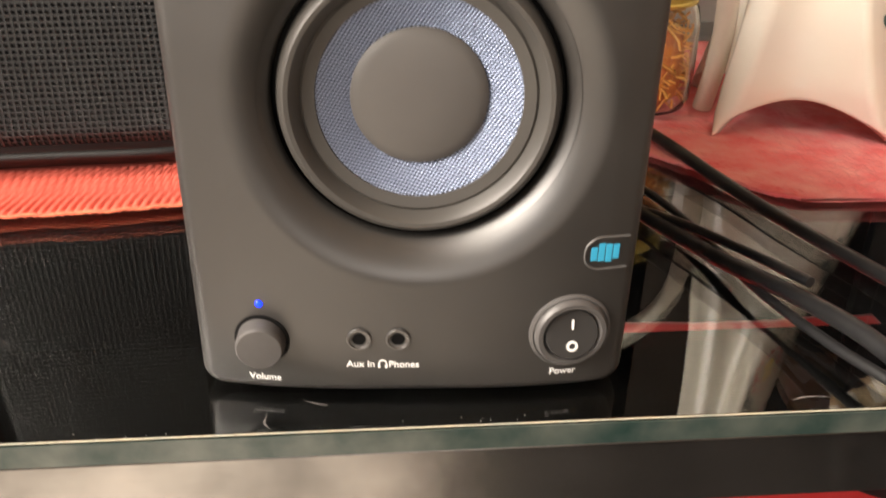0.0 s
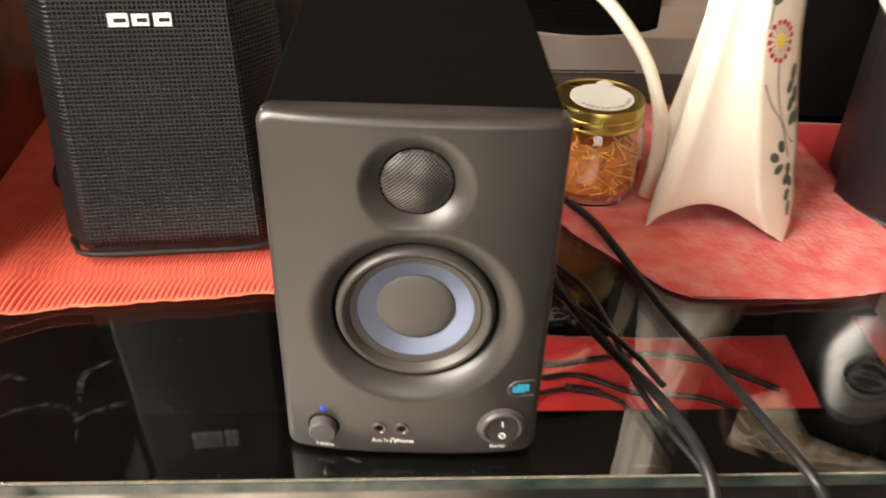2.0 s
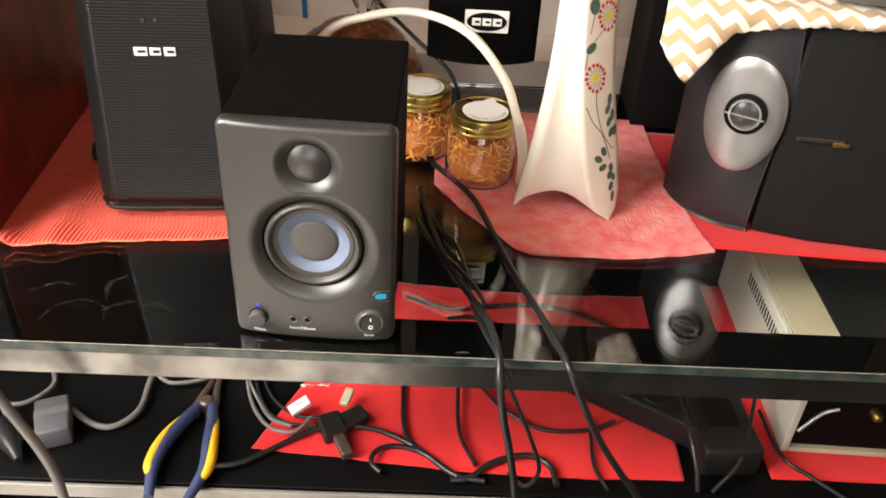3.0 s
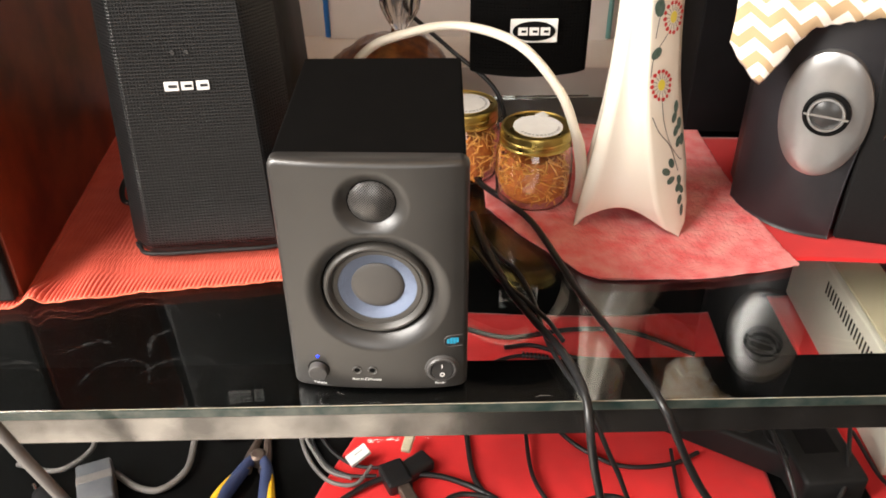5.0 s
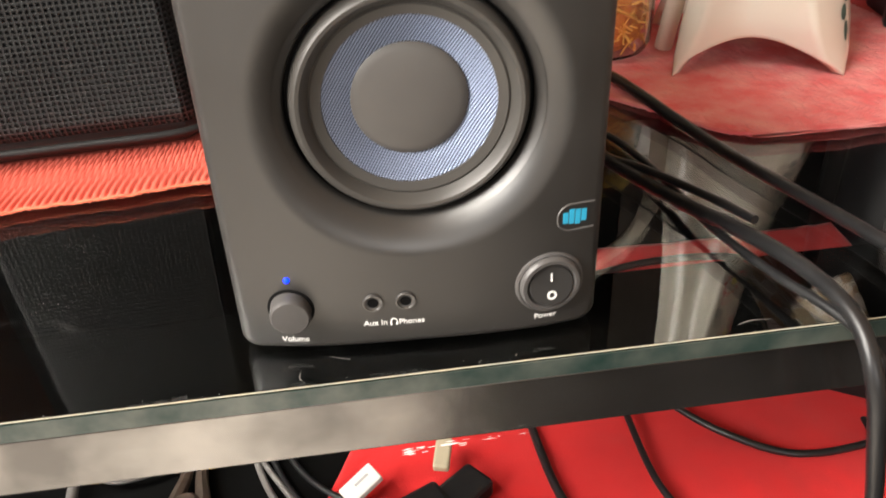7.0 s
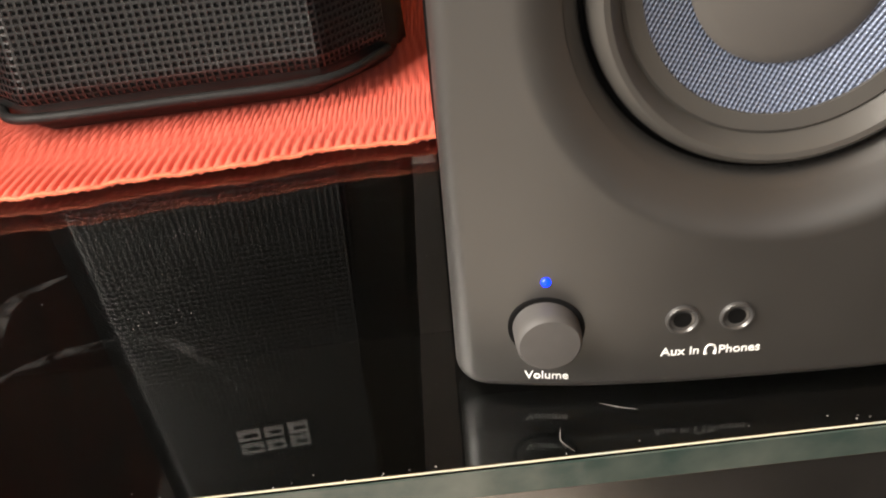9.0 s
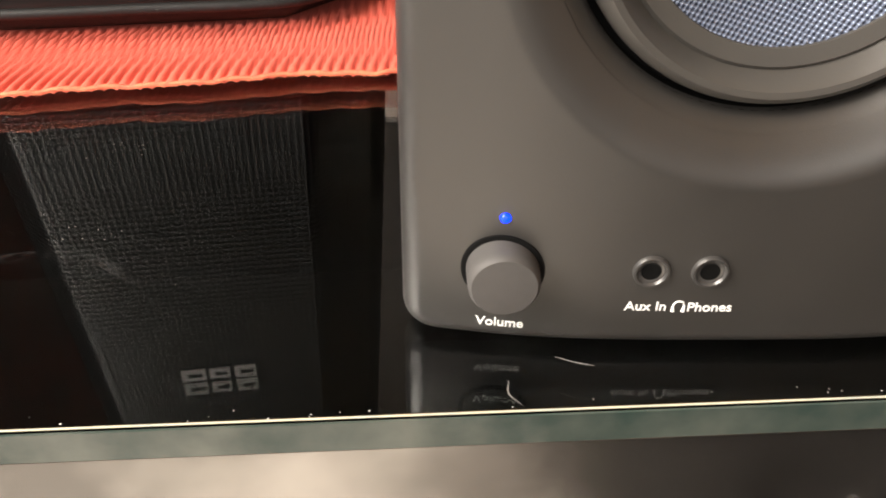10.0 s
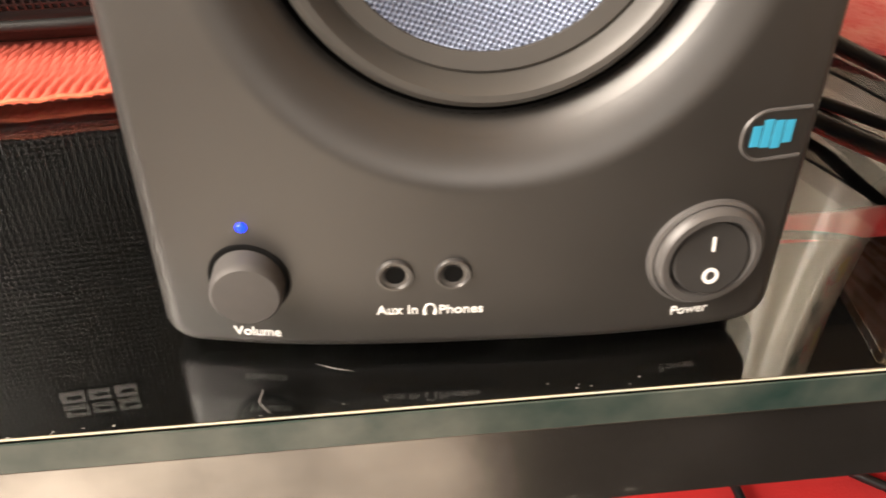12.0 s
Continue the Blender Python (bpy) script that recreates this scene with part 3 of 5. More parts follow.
badge = part("badge_recess", turned(tube([(0.007, 0.0054, 0), (0.001, 0.0055, 0), (-0.0035, 0.0053, 0), (-0.0065, 0.003, 0), (-0.0072, 0, 0), (-0.0065, -0.003, 0), (-0.0035, -0.0053, 0), (0.001, -0.0055, 0), (0.007, -0.0054, 0)], 0.00042, 6, 5), bm_), M_BEZEL, spk, "engraved rounded badge outline")
for k, (bx, bh) in enumerate(((-0.0036, 0.0046), (-0.0012, 0.0062), (0.0012, 0.0062), (0.0036, 0.0050))):
    part("badge_stripe", turned(rbox(0.00205, bh, 0.0002, 0.00006, 1, (bx - 0.0006, 0.0004 * (k % 2), 0.0)), bm_), M_CYAN, badge, "cyan printed stripe")

# ---------- cloths on the glass ----------


def lerp_line(pts, x):
    for (xa, ya), (xb, yb) in zip(pts, pts[1:]):
        if x <= xb:
            t = max((x - xa) / (xb - xa), 0)
            return ya + (yb - ya) * t
    return pts[-1][1]


MAT_FRONT = [(-0.46, 0.078), (-0.372, 0.088), (-0.344, 0.098), (-0.299, 0.102), (-0.241, 0.120), (-0.181, 0.129), (-0.111, 0.141), (-0.07, 0.146)]


def mat_place(u, v):
    x = -0.46 + u * 0.387
    yf = lerp_line(MAT_FRONT, x) + 0.0009 * math.sin(x * 95) + 0.0003 * math.sin(x * 310)
    y = yf + (0.50 - yf) * v**1.3
    rib = 0.35 + 0.65 * min(v / 0.02, 1)
    z = 0.0016 + 0.0013 * (1 - rib) + 0.0026 * rib * abs(math.cos((x + 0.02 * math.sin(y * 14)) * math.pi / 0.0041)) ** 0.7
    z += 0.007 * math.exp(-((x + 0.292) / 0.018) ** 2 - ((y - 0.15) / 0.07) ** 2)
    z += 0.010 * math.exp(-((x + 0.335) / 0.008) ** 2 - ((y - 0.105) / 0.02) ** 2)
    z += 0.0010 * noise.noise((x * 30, y * 30, 0)) + 0.0005
    return (x, y, max(z, 0.0018))


mat_cloth = tagged(sheet(1100, 30, mat_place, 0.0016, M_MAT, "ribbed_cloth"), "coral red ribbed cloth with a stitched hem", "cloth mat")
hem_pts = [Vector(mat_place(k / 120, 0.0)) + Vector((0, -0.0004, -0.0004)) for k in range(121)]
part("hem", tube(hem_pts, 0.0009, 6, 2), M_HEM, mat_cloth, "frayed orange hem")

def towel_grid():
    nx, ny = 230, 200
    outline = [(0.084, 0.49), (0.084, 0.40), (0.089, 0.283), (0.118, 0.236), (0.160, 0.186), (0.180, 0.161), (0.196, 0.151), (0.25, 0.1515), (0.312, 0.157), (0.36, 0.168), (0.396, 0.178), (0.388, 0.21), (0.374, 0.292), (0.366, 0.40), (0.362, 0.49)]
    xs_l = sorted([(y, x) for x, y in outline[:7]])
    xs_r = sorted([(y, x) for x, y in outline[6:]])
    rows = []
    for j in range(ny + 1):
        y = 0.151 + (0.49 - 0.151) * (j / ny) ** 1.2
        rows.append((y, lerp_line(xs_l, y), lerp_line(xs_r, y)))
    return rows


ROWS_T = towel_grid()


def towel_at(u, v):
    y, xl, xr = ROWS_T[min(int(round(v * 200)), 200)]
    e = 0.0011 * noise.noise((y * 140, 5, 0))
    x = xl + (xr - xl) * u + e * (2 * u - 1)
    y += 0.0012 * noise.noise((x * 140, 3, 0)) * (1 - v) ** 8
    z = 0.0034 + 0.0013 * noise.noise((x * 26, y * 26, 1)) + 0.0007 * noise.noise((x * 160, y * 160, 2)) + 0.0010 * noise.noise((x * 420, y * 420, 2))
    return (x, y, max(z, 0.0024))


tagged(sheet(230, 200, towel_at, 0.0022, M_TOWEL, "towel"), "pinkish red fluffy towel with frayed edges", "towel")


def red_at(u, v):
    x = 0.355 + 0.36 * u
    y = 0.186 + 0.002 * math.sin(x * 20) + 0.27 * v
    return (x, y, 0.0016 + 0.0003 * noise.noise((x * 20, y * 20, 4)))


tagged(sheet(60, 40, red_at, 0.0013, M_RED, "red_felt"), "bright red felt cloth under a loudspeaker", "cloth")

# ---------- perforated loudspeaker on the ribbed cloth ----------
pa = thing("grille_loudspeaker", pose(-0.1795, 0.1715, 0.0036, 0, 0, 8), "tall black loudspeaker with wrapped perforated metal grille", "loudspeaker")
QH = 0.44


def pa_shape(x, y, z):
    """The cabinet narrows and leans back a little towards its top."""
    return (x * (1.02 - 0.5 * z), y + 0.055 * z, z)


body = prism([(-0.059, 0.004), (-0.0775, 0.021), (-0.081, 0.03), (-0.083, 0.06), (-0.076, 0.165), (0.104, 0.165), (0.103, 0.08), (0.097, 0.040), (0.090, 0.031), (0.059, 0.004)], 0.0, QH)
bmesh.ops.bevel(body, geom=[e for e in body.edges if abs(e.verts[0].co.z - e.verts[1].co.z) < 1e-6], offset=0.018, segments=6, profile=0.5, affect="EDGES")
for v in body.verts:
    v.co = pa_shape(*v.co)
part("cabinet", body, M_QBODY, pa, "black moulded plastic cabinet")
GL = [(-0.0777, 0.0195), (-0.0755, 0.0172), (-0.0625, 0.0032), (-0.0590, 0.0016), (0.0590, 0.0016), (0.0625, 0.0032), (0.0880, 0.0272), (0.0902, 0.0295)]
GS = [0.0]
for (xa, ya), (xb, yb) in zip(GL, GL[1:]):
    GS.append(GS[-1] + math.hypot(xb - xa, yb - ya))
PITCH = 0.00305
GN, GM = int(GS[-1] / PITCH), int((QH - 0.028) / PITCH)


def grille_at(i, j, out):
    s = i / GN * GS[-1]
    z = 0.017 + j * PITCH
    for k in range(len(GL) - 1):
        if s <= GS[k + 1] + 1e-9:
            t = (s - GS[k]) / (GS[k + 1] - GS[k])
            x, y = GL[k][0] + (GL[k + 1][0] - GL[k][0]) * t, GL[k][1] + (GL[k + 1][1] - GL[k][1]) * t
            break
    tuck = max(0, 1 - j / 2.5)
    return pa_shape(x, y - 0.0018 - out + 0.004 * tuck * tuck, z)


perforated(GN, GM, grille_at, 0.64, 0.0010, M_QSC, "grille", pa, "black powder-coated perforated steel grille")
for k, w in ((-1, 0.0125), (0, 0.0105), (1, 0.0110)):
    by = 0.055 * 0.182 - 0.0014
    bar(w, 0.0012, 0.0085 if k else 0.0075, pose(0.0015 + k * 0.0135, by, 0.182, -3), M_BADGE, pa, "maker_badge", "silver painted badge bar")
    bar(w * 0.6, 0.0014, 0.0026, pose(0.0015 + k * 0.0135 + 0.001, by - 0.0002, 0.182, -3), M_QBODY, pa, "badge_slot")
for k in (-1, 1):
    part("status_lens", lathe([(0.0022, 0.0), (0.0018, -0.0010), (0, -0.0014)], 16, "y", (k * 0.006, 0.055 * 0.212 - 0.0008, 0.212)), M_SWITCH, pa, "small dark status lens")
part("bottom_lip", tube([(-0.079, 0.024, 0.012), (-0.075, 0.016, 0.0125), (-0.061, 0.001, 0.013), (0, -0.0006, 0.013), (0.061, 0.001, 0.013), (0.087, 0.0255, 0.0125), (0.0915, 0.034, 0.012)], 0.0022, 10, 6), M_QBODY, pa)
tagged(part("cable", tube([(-0.262, 0.30, 0.006), (-0.285, 0.285, 0.006), (-0.305, 0.27, 0.012), (-0.312, 0.30, 0.022), (-0.295, 0.345, 0.015), (-0.25, 0.37, 0.006)], 0.003), M_CABLE), "short looped black cable on ribbed cloth", "cable")

# ---------- large veneered loudspeaker at the end of the glass ----------
wood = thing("veneered_loudspeaker", pose(-0.3455, 0.104, 0.0036, 0, 0, 5.6), "large loudspeaker with mahogany veneer sides, black front", "loudspeaker")
part("cabinet", rbox(0.20, 0.47, 0.46, 0.0015, 2, (-0.1, 0.240, 0)), M_WOODRED, wood, "mahogany veneered cabinet")
part("front_cloth", rbox(0.196, 0.012, 0.45, 0.003, 2, (-0.1, -0.001, 0.004)), M_CLOTHG, wood, "black stretched speaker cloth")

# ---------- vase ----------
VA = (-55.3, 34.7, 124.7, 214.7)
VR = [(0.0, 0.074), (0.02, 0.066), (0.05, 0.056), (0.09, 0.046), (0.12, 0.039), (0.16, 0.0315), (0.20, 0.0275), (0.23, 0.0255), (0.30, 0.0245), (0.36, 0.027)]
VW = [(0.0, 0.012), (0.012, 0.030), (0.03, 0.042), (0.07, 0.050), (0.12, 0.049), (0.20, 0.0455), (0.36, 0.046)]


def vase_axis(z):
    dx = lerp_line([(0.0, 0.0), (0.07, -0.003), (0.16, -0.0095), (0.23, -0.0125), (0.36, -0.015)], z)
    dy = lerp_line([(0.0, 0.0), (0.07, -0.006), (0.16, -0.0155), (0.23, -0.018), (0.36, -0.020)], z)
    return Vector((0.2433 + dx, 0.2866 + dy, z))


VTOP = 0.36


def panel_point(corner, u, z, out=0.0):
    a = radians(VA[corner])
    d, t = Vector((math.cos(a), math.sin(a), 0)), Vector((-math.sin(a), math.cos(a), 0))
    zz = max(z, 0)
    return vase_axis(zz) + (lerp_line(VR, zz) + out + 0.0025 * (1 - (2 * u) ** 2)) * d + u * (1.0 if corner == 0 else 0.36) * lerp_line(VW, zz) * t


def vase_mesh():
    verts, faces = [], []
    np_, ns, nz = 8, 18, 60
    n = 4 * (np_ + ns)
    for j in range(nz + 1):
        t = (j / nz) ** 1.25
        for c in range(4):
            for k in range(np_):
                u = -0.5 + k / np_
                zb = 0.019 * (abs(2 * u)) ** 1.4 * 0.55
                z = zb + (VTOP - zb) * t
                verts.append(panel_point(c, u, z))
            nxt = (c + 1) % 4
            for k in range(ns):
                s = k / ns
                zb = 0.0105 + 0.012 * math.sin(math.pi * s) ** 0.8
                z = zb + (VTOP - zb) * t
                p, q = panel_point(c, 0.5, z), panel_point(nxt, -0.5, z)
                m = p.lerp(q, s)
                mid = (p + q) / 2 - vase_axis(z)
                m -= mid.normalized() * math.sin(math.pi * s) * (0.006 + 0.006 * (1 - t) ** 3)
                verts.append(m)
    for j in range(nz):
        for k in range(n):
            l = (k + 1) % n
            faces.append((j * n + k, j * n + l, (j + 1) * n + l, (j + 1) * n + k))
    # inner skin, so that the foot shows a thickness
    base = len(verts)
    steps = list(range(0, nz + 1, 5))
    for j in steps:
        for k in range(n):
            v = Vector(verts[j * n + k])
            c = vase_axis(v.z)
            verts.append(c + (v - c) * (0.86 if j else 0.90))
    for r in range(len(steps) - 1):
        for k in range(n):
            l = (k + 1) % n
            a = base + r * n
            faces.append((a + l, a + k, a + n + k, a + n + l))
    for k in range(n):
        l = (k + 1) % n
        faces.append((l, k, base + k, base + l))
        faces.append((nz * n + k, nz * n + l, base + (len(steps) - 1) * n + l, base + (len(steps) - 1) * n + k))
    return verts, faces


vase = thing("vase", pose(0, 0, 0.0036), "tall ivory four-footed ceramic vase with painted flowers", "vase")
vv, vf = vase_mesh()
mesh_ob("body", vv, vf, M_CERAMIC, vase, "glazed ivory ceramic body")


def decal(points, material, name, label=""):
    """A thin painted patch on the front panel: a fan over (u, z) points round their middle."""
    cu, cz = sum(p[0] for p in points) / len(points), sum(p[1] for p in points) / len(points)
    verts = [panel_point(0, cu, cz, 0.0005)] + [panel_point(0, u, z, 0.0005) for u, z in points]
    faces = [(0, k + 1, (k + 1) % len(points) + 1) for k in range(len(points))]
    return mesh_ob(name, verts, faces, material, vase, label)


def ellipse(u, z, a, b, turn, n=14, leaf=False):
    c, s = math.cos(radians(turn)), math.sin(radians(turn))
    out = []
    for k in range(n):
        t = 2 * math.pi * k / n
        p, q = a * math.cos(t) * ((1 - 0.35 * math.cos(t)) if leaf else 1), b * math.sin(t) * ((1 - 0.35 * math.cos(t)) if leaf else 1)
        out.append((u + (p * c - q * s) / lerp_line(VW, z), z + p * s + q * c))
    return out


def stroke(pts, w, material, name):
    line = smooth_path([(u, z, 0) for u, z in pts], 6)
    a, b = [], []
    for i, p in enumerate(line):
        d = line[min(i + 1, len(line) - 1)] - line[max(i - 1, 0)]
        wu = lerp_line(VW, p.y)
        d = Vector((d.x * wu, d.y)).normalized()
        a.append(panel_point(0, p.x - d.y * w / wu, p.y + d.x * w, 0.0004))
        b.append(panel_point(0, p.x + d.y * w / wu, p.y - d.x * w, 0.0004))
    n = len(a)
    return mesh_ob(name, a + b, [(k, k + 1, n + k + 1, n + k) for k in range(n - 1)], material, vase)


def flower(u, z, r, count):
    for k in range(count):
        t = 2 * math.pi * k / count + 0.2
        rr = r * (1 + 0.08 * math.sin(k * 5.3))
        p = (u + rr * math.cos(t) / lerp_line(VW, z), z + 1.12 * rr * math.sin(t))
        stroke([(u + 0.45 * r * math.cos(t) / lerp_line(VW, z), z + 0.5 * r * math.sin(t)), ((u + p[0]) / 2 + (p[0] - u) * 0.16, (z + p[1]) / 2 + (p[1] - z) * 0.16), (u + 0.85 * (p[0] - u), z + 0.85 * (p[1] - z))], 0.00025, M_PBROWN, "filament")
        decal(ellipse(*p, 0.0021 + 0.0003 * math.sin(k * 3), 0.0020, 0, 10), M_PRED, "petal_dot")
    decal(ellipse(u, z, 0.0046, 0.0055, 0), M_PYELLOW, "flower_heart")


flower(-0.10, 0.160, 0.0120, 15)
flower(0.16, 0.222, 0.0120, 15)
flower(0.0, 0.285, 0.0120, 15)
stroke([(-0.10, 0.147), (-0.08, 0.125), (0.03, 0.100), (0.24, 0.082), (0.34, 0.078)], 0.0004, M_PBROWN, "stem")
stroke([(-0.36, 0.130), (-0.20, 0.112), (0.04, 0.096), (0.20, 0.068)], 0.0005, M_PBROWN, "stem")
stroke([(-0.38, 0.170), (-0.30, 0.190), (0.02, 0.208)], 0.0004, M_PBROWN, "stem")
stroke([(-0.30, 0.206), (-0.22, 0.226), (-0.12, 0.250)], 0.0004, M_PBROWN, "stem")
for u, z, a, b, t in ((-0.22, 0.193, 0.0055, 0.0036, 40), (-0.25, 0.236, 0.0068, 0.0045, 100), (-0.16, 0.072, 0.0046, 0.0030, 150), (0.02, 0.080, 0.0044, 0.0030, 110), (-0.06, 0.060, 0.0046, 0.0028, 200),
                      (0.22, 0.060, 0.0042, 0.0026, 100), (0.16, 0.049, 0.0042, 0.0026, 240), (0.30, 0.046, 0.0042, 0.0026, 300), (0.18, 0.036, 0.0042, 0.0026, 240), (0.24, 0.024, 0.0050, 0.0020, 265),
                      (0.30, 0.136, 0.0052, 0.0026, 80), (0.20, 0.122, 0.0048, 0.0026, 240), (0.36, 0.118, 0.0052, 0.0026, 80), (0.22, 0.108, 0.0048, 0.0026, 240), (0.40, 0.101, 0.0052, 0.0026, 80), (0.26, 0.096, 0.0048, 0.0026, 240)):
    decal(ellipse(u, z, a * 1.22, b * 1.22, t, leaf=True), M_PGREEN, "painted_leaf")

# ---------- jars ----------


def shreds(seed, r, z0, z1, count):
    rnd = random.Random(seed)
    verts, faces = [], []
    for _ in range(count):
        a, rr, z = rnd.uniform(0, 6.283), r * math.sqrt(rnd.uniform(0.25, 1)), rnd.uniform(z0, z1)
        c = Vector((rr * math.cos(a), rr * math.sin(a), z))
        d = Vector((rnd.uniform(-1, 1), rnd.uniform(-1, 1), rnd.uniform(-0.8, 0.8))).normalized()
        e = Vector((rnd.uniform(-1, 1), rnd.uniform(-1, 1), rnd.uniform(-1, 1))).normalized()
        ln, w = rnd.uniform(0.006, 0.013), rnd.uniform(0.0006, 0.0012)
        ring = []
        for k in range(5):
            t = k / 4 - 0.5
            p = c + d * ln * 2 * t + e * (0.25 - t * t) * ln * 1.2
            q = math.hypot(p.x, p.y)
            if q > r:
                p.x, p.y = p.x * r / q, p.y * r / q
            p.z = min(max(p.z, z0), z1 + 0.002)
            side = d.cross(e).normalized()
            base = len(verts)
            for m in range(4):
                b = 1.5708 * m
                verts.append(p + w * (math.cos(b) * side + math.sin(b) * e))
            ring.append(base)
        for x, y in zip(ring, ring[1:]):
            for m in range(4):
                faces.append((x + m, x + (m + 1) % 4, y + (m + 1) % 4, y + m))
    return verts, faces


def snack_jar(x, y, seed, label, turn):
    jar = thing("snack_jar", pose(x, y, 0.0042, 0, 0, turn), label, "jar", "snack jars")
    g = part("glass_body", lathe([(0, 0.0012), (0.030, 0.001), (0.0385, 0.004), (0.0412, 0.010), (0.0418, 0.03), (0.0414, 0.056), (0.039, 0.066), (0.0355, 0.071), (0.0355, 0.078), (0.0338, 0.078), (0.0338, 0.071), (0.0372, 0.065), (0.0396, 0.056), (0.0400, 0.03), (0.0394, 0.011), (0.0368, 0.006), (0.030, 0.004), (0, 0.004)], 64), M_JARGLASS, jar, "clear round glass")
    g.visible_shadow = False
    part("snack_mass", lathe([(0, 0.006), (0.028, 0.006), (0.034, 0.012), (0.034, 0.045), (0.028, 0.054), (0, 0.056)], 32), M_SNACKRED, jar)
    sv, sf = shreds(seed, 0.0380, 0.0065, 0.060, 420)
    tagged(mesh_ob("snack_shreds", sv, sf, M_SNACK, jar, "orange fried shreds"), kind="stuff")
    lid = [(0.0372, 0.0685), (0.0382, 0.0690), (0.0384, 0.0705), (0.0374, 0.0715), (0.0372, 0.0745), (0.0380, 0.0752), (0.0380, 0.0778), (0.0374, 0.0785), (0.0374, 0.0850), (0.0366, 0.0868), (0.0350, 0.0874), (0.0338, 0.0862), (0, 0.0862)]
    top = part("lid", lathe(lid, 80), M_GOLD, jar, "gold screw lid")
    part("paper_label", turned(lathe([(0.0262, 0.0862), (0.0262, 0.0866), (0, 0.0868)], 48), pose(0.001, -0.002, 0)), M_LABEL, top, "round white paper label")
    part("label_tab", turned(rbox(0.012, 0.010, 0.0004, 0.0001, 1), pose(0.016, 0.021, 0.0868, 6, 0, 20)), M_LABEL, top)
    for k in range(13):
        a = radians(200 + k * 11)
        bar(0.0022 + 0.0008 * (k % 3), 0.0026, 0.0002, pose(0.001 + 0.0222 * math.cos(a), -0.002 + 0.0222 * math.sin(a), 0.0869, 0, 0, math.degrees(a) + 90), M_GREYINK, top, "print_bar")
    return jar


snack_jar(0.1405, 0.303, 3, "glass jar of orange shreds with gold lid", 20)
snack_jar(0.064, 0.358, 8, "glass jar of snack shreds beside a monitor", 70)

# ---------- cream hoop, snack bag ----------
tagged(part("basket_handle", tube([(-0.085, 0.335, 0.004), (-0.08, 0.335, 0.08), (-0.043, 0.325, 0.158), (0.008, 0.322, 0.184), (0.062, 0.322, 0.191), (0.117, 0.287, 0.185), (0.157, 0.265, 0.147), (0.1745, 0.251, 0.109), (0.183, 0.260, 0.078), (0.189, 0.277, 0.042), (0.190, 0.292, 0.006)], 0.0064, 12, 8, flat=0.75), M_CREAM), "arched cream plastic handle standing behind jars", "handle")


def bag_mesh():
    bm = bmesh.new()
    bmesh.ops.create_icosphere(bm, subdivisions=5, radius=1)
    for v in bm.verts:
        d = v.co.copy()
        b = 1 + 0.06 * noise.noise(d * 2.2) + 0.035 * noise.noise(d * 6) + 0.02 * noise.noise(d * 14)
        v.co = Vector((d.x * 0.082 * b, d.y * 0.072 * b, max(0.0, 0.066 + d.z * 0.076 * b)))
    return bm


bag = thing("snack_bag", pose(-0.023, 0.435, 0.0), "knotted clear bag of brown snacks on glass", "bag")
part("filled_bag", bag_mesh(), M_BROWN, bag, "bulging bag of brown snacks")
neck = part("knotted_neck", lathe([(0.016, 0.134), (0.010, 0.142), (0.0085, 0.150), (0.014, 0.158), (0.019, 0.170), (0.022, 0.190), (0.0215, 0.191), (0.017, 0.172), (0.010, 0.158)], 24, "z", (0.012, 0, 0)), M_CLEAR, bag, "twisted clear plastic neck")
neck.visible_shadow = False
bmn = [v for v in neck.data.vertices]
for v in bmn:
    f = 1 + 0.22 * math.sin(5 * math.atan2(v.co.y, v.co.x - 0.012))
    v.co.x = 0.012 + (v.co.x - 0.012) * f
    v.co.y *= f

# ---------- small black loudspeaker on the ledge, and what stands behind ----------
ledge = tagged(part("ledge", rbox(1.6, 0.12, 0.66, 0.002, 2, (0.1, 0.652, Z0)), M_PALE), "pale panelled ledge behind the stand", "ledge", kind="structure")
trs = thing("bookshelf_loudspeaker", pose(0.1335, 0.360, 0.124, 0, 0, 2), "small black loudspeaker with white badge on wall bracket", "loudspeaker")


def trs_cabinet():
    front = [(-0.064 + 0.128 * k / 12, 0.010 - 0.010 * (1 - (k / 6 - 1) ** 2)) for k in range(13)]
    bm = prism(front + [(0.056, 0.095), (-0.056, 0.095)], 0.0, 0.215, 0.0025)
    for v in bm.verts:
        v.co.z -= 0.003 * (1 - min(1, (v.co.x / 0.064) ** 2)) * max(0, 1 - v.co.z / 0.03) * max(0, 1 - v.co.y / 0.05)
    return bm


part("cabinet", trs_cabinet(), M_VINYL, trs)


def trs_at(i, j, out):
    x = -0.0592 + i * 0.0037
    return (x, 0.0085 - 0.010 * (1 - (x / 0.064) ** 2) - out, 0.006 + j * 0.0037)


perforated(32, 55, trs_at, 0.55, 0.0012, M_VINYL, "front_grille", trs, "black textured grille")
bdg = part("badge", rbox(0.050, 0.0022, 0.0255, 0.0006, 1, (0.003, -0.0030, 0.0375)), M_LABEL, trs, "white rectangular badge with dark oval")
part("badge_oval", turned(lathe([(0.0105, 0), (0.0105, -0.0012), (0, -0.0013)], 40, "y"), pose(0.003, -0.0039, 0.0502) @ Matrix.Diagonal((2.15, 1, 1.0, 1))), M_GAP, bdg)
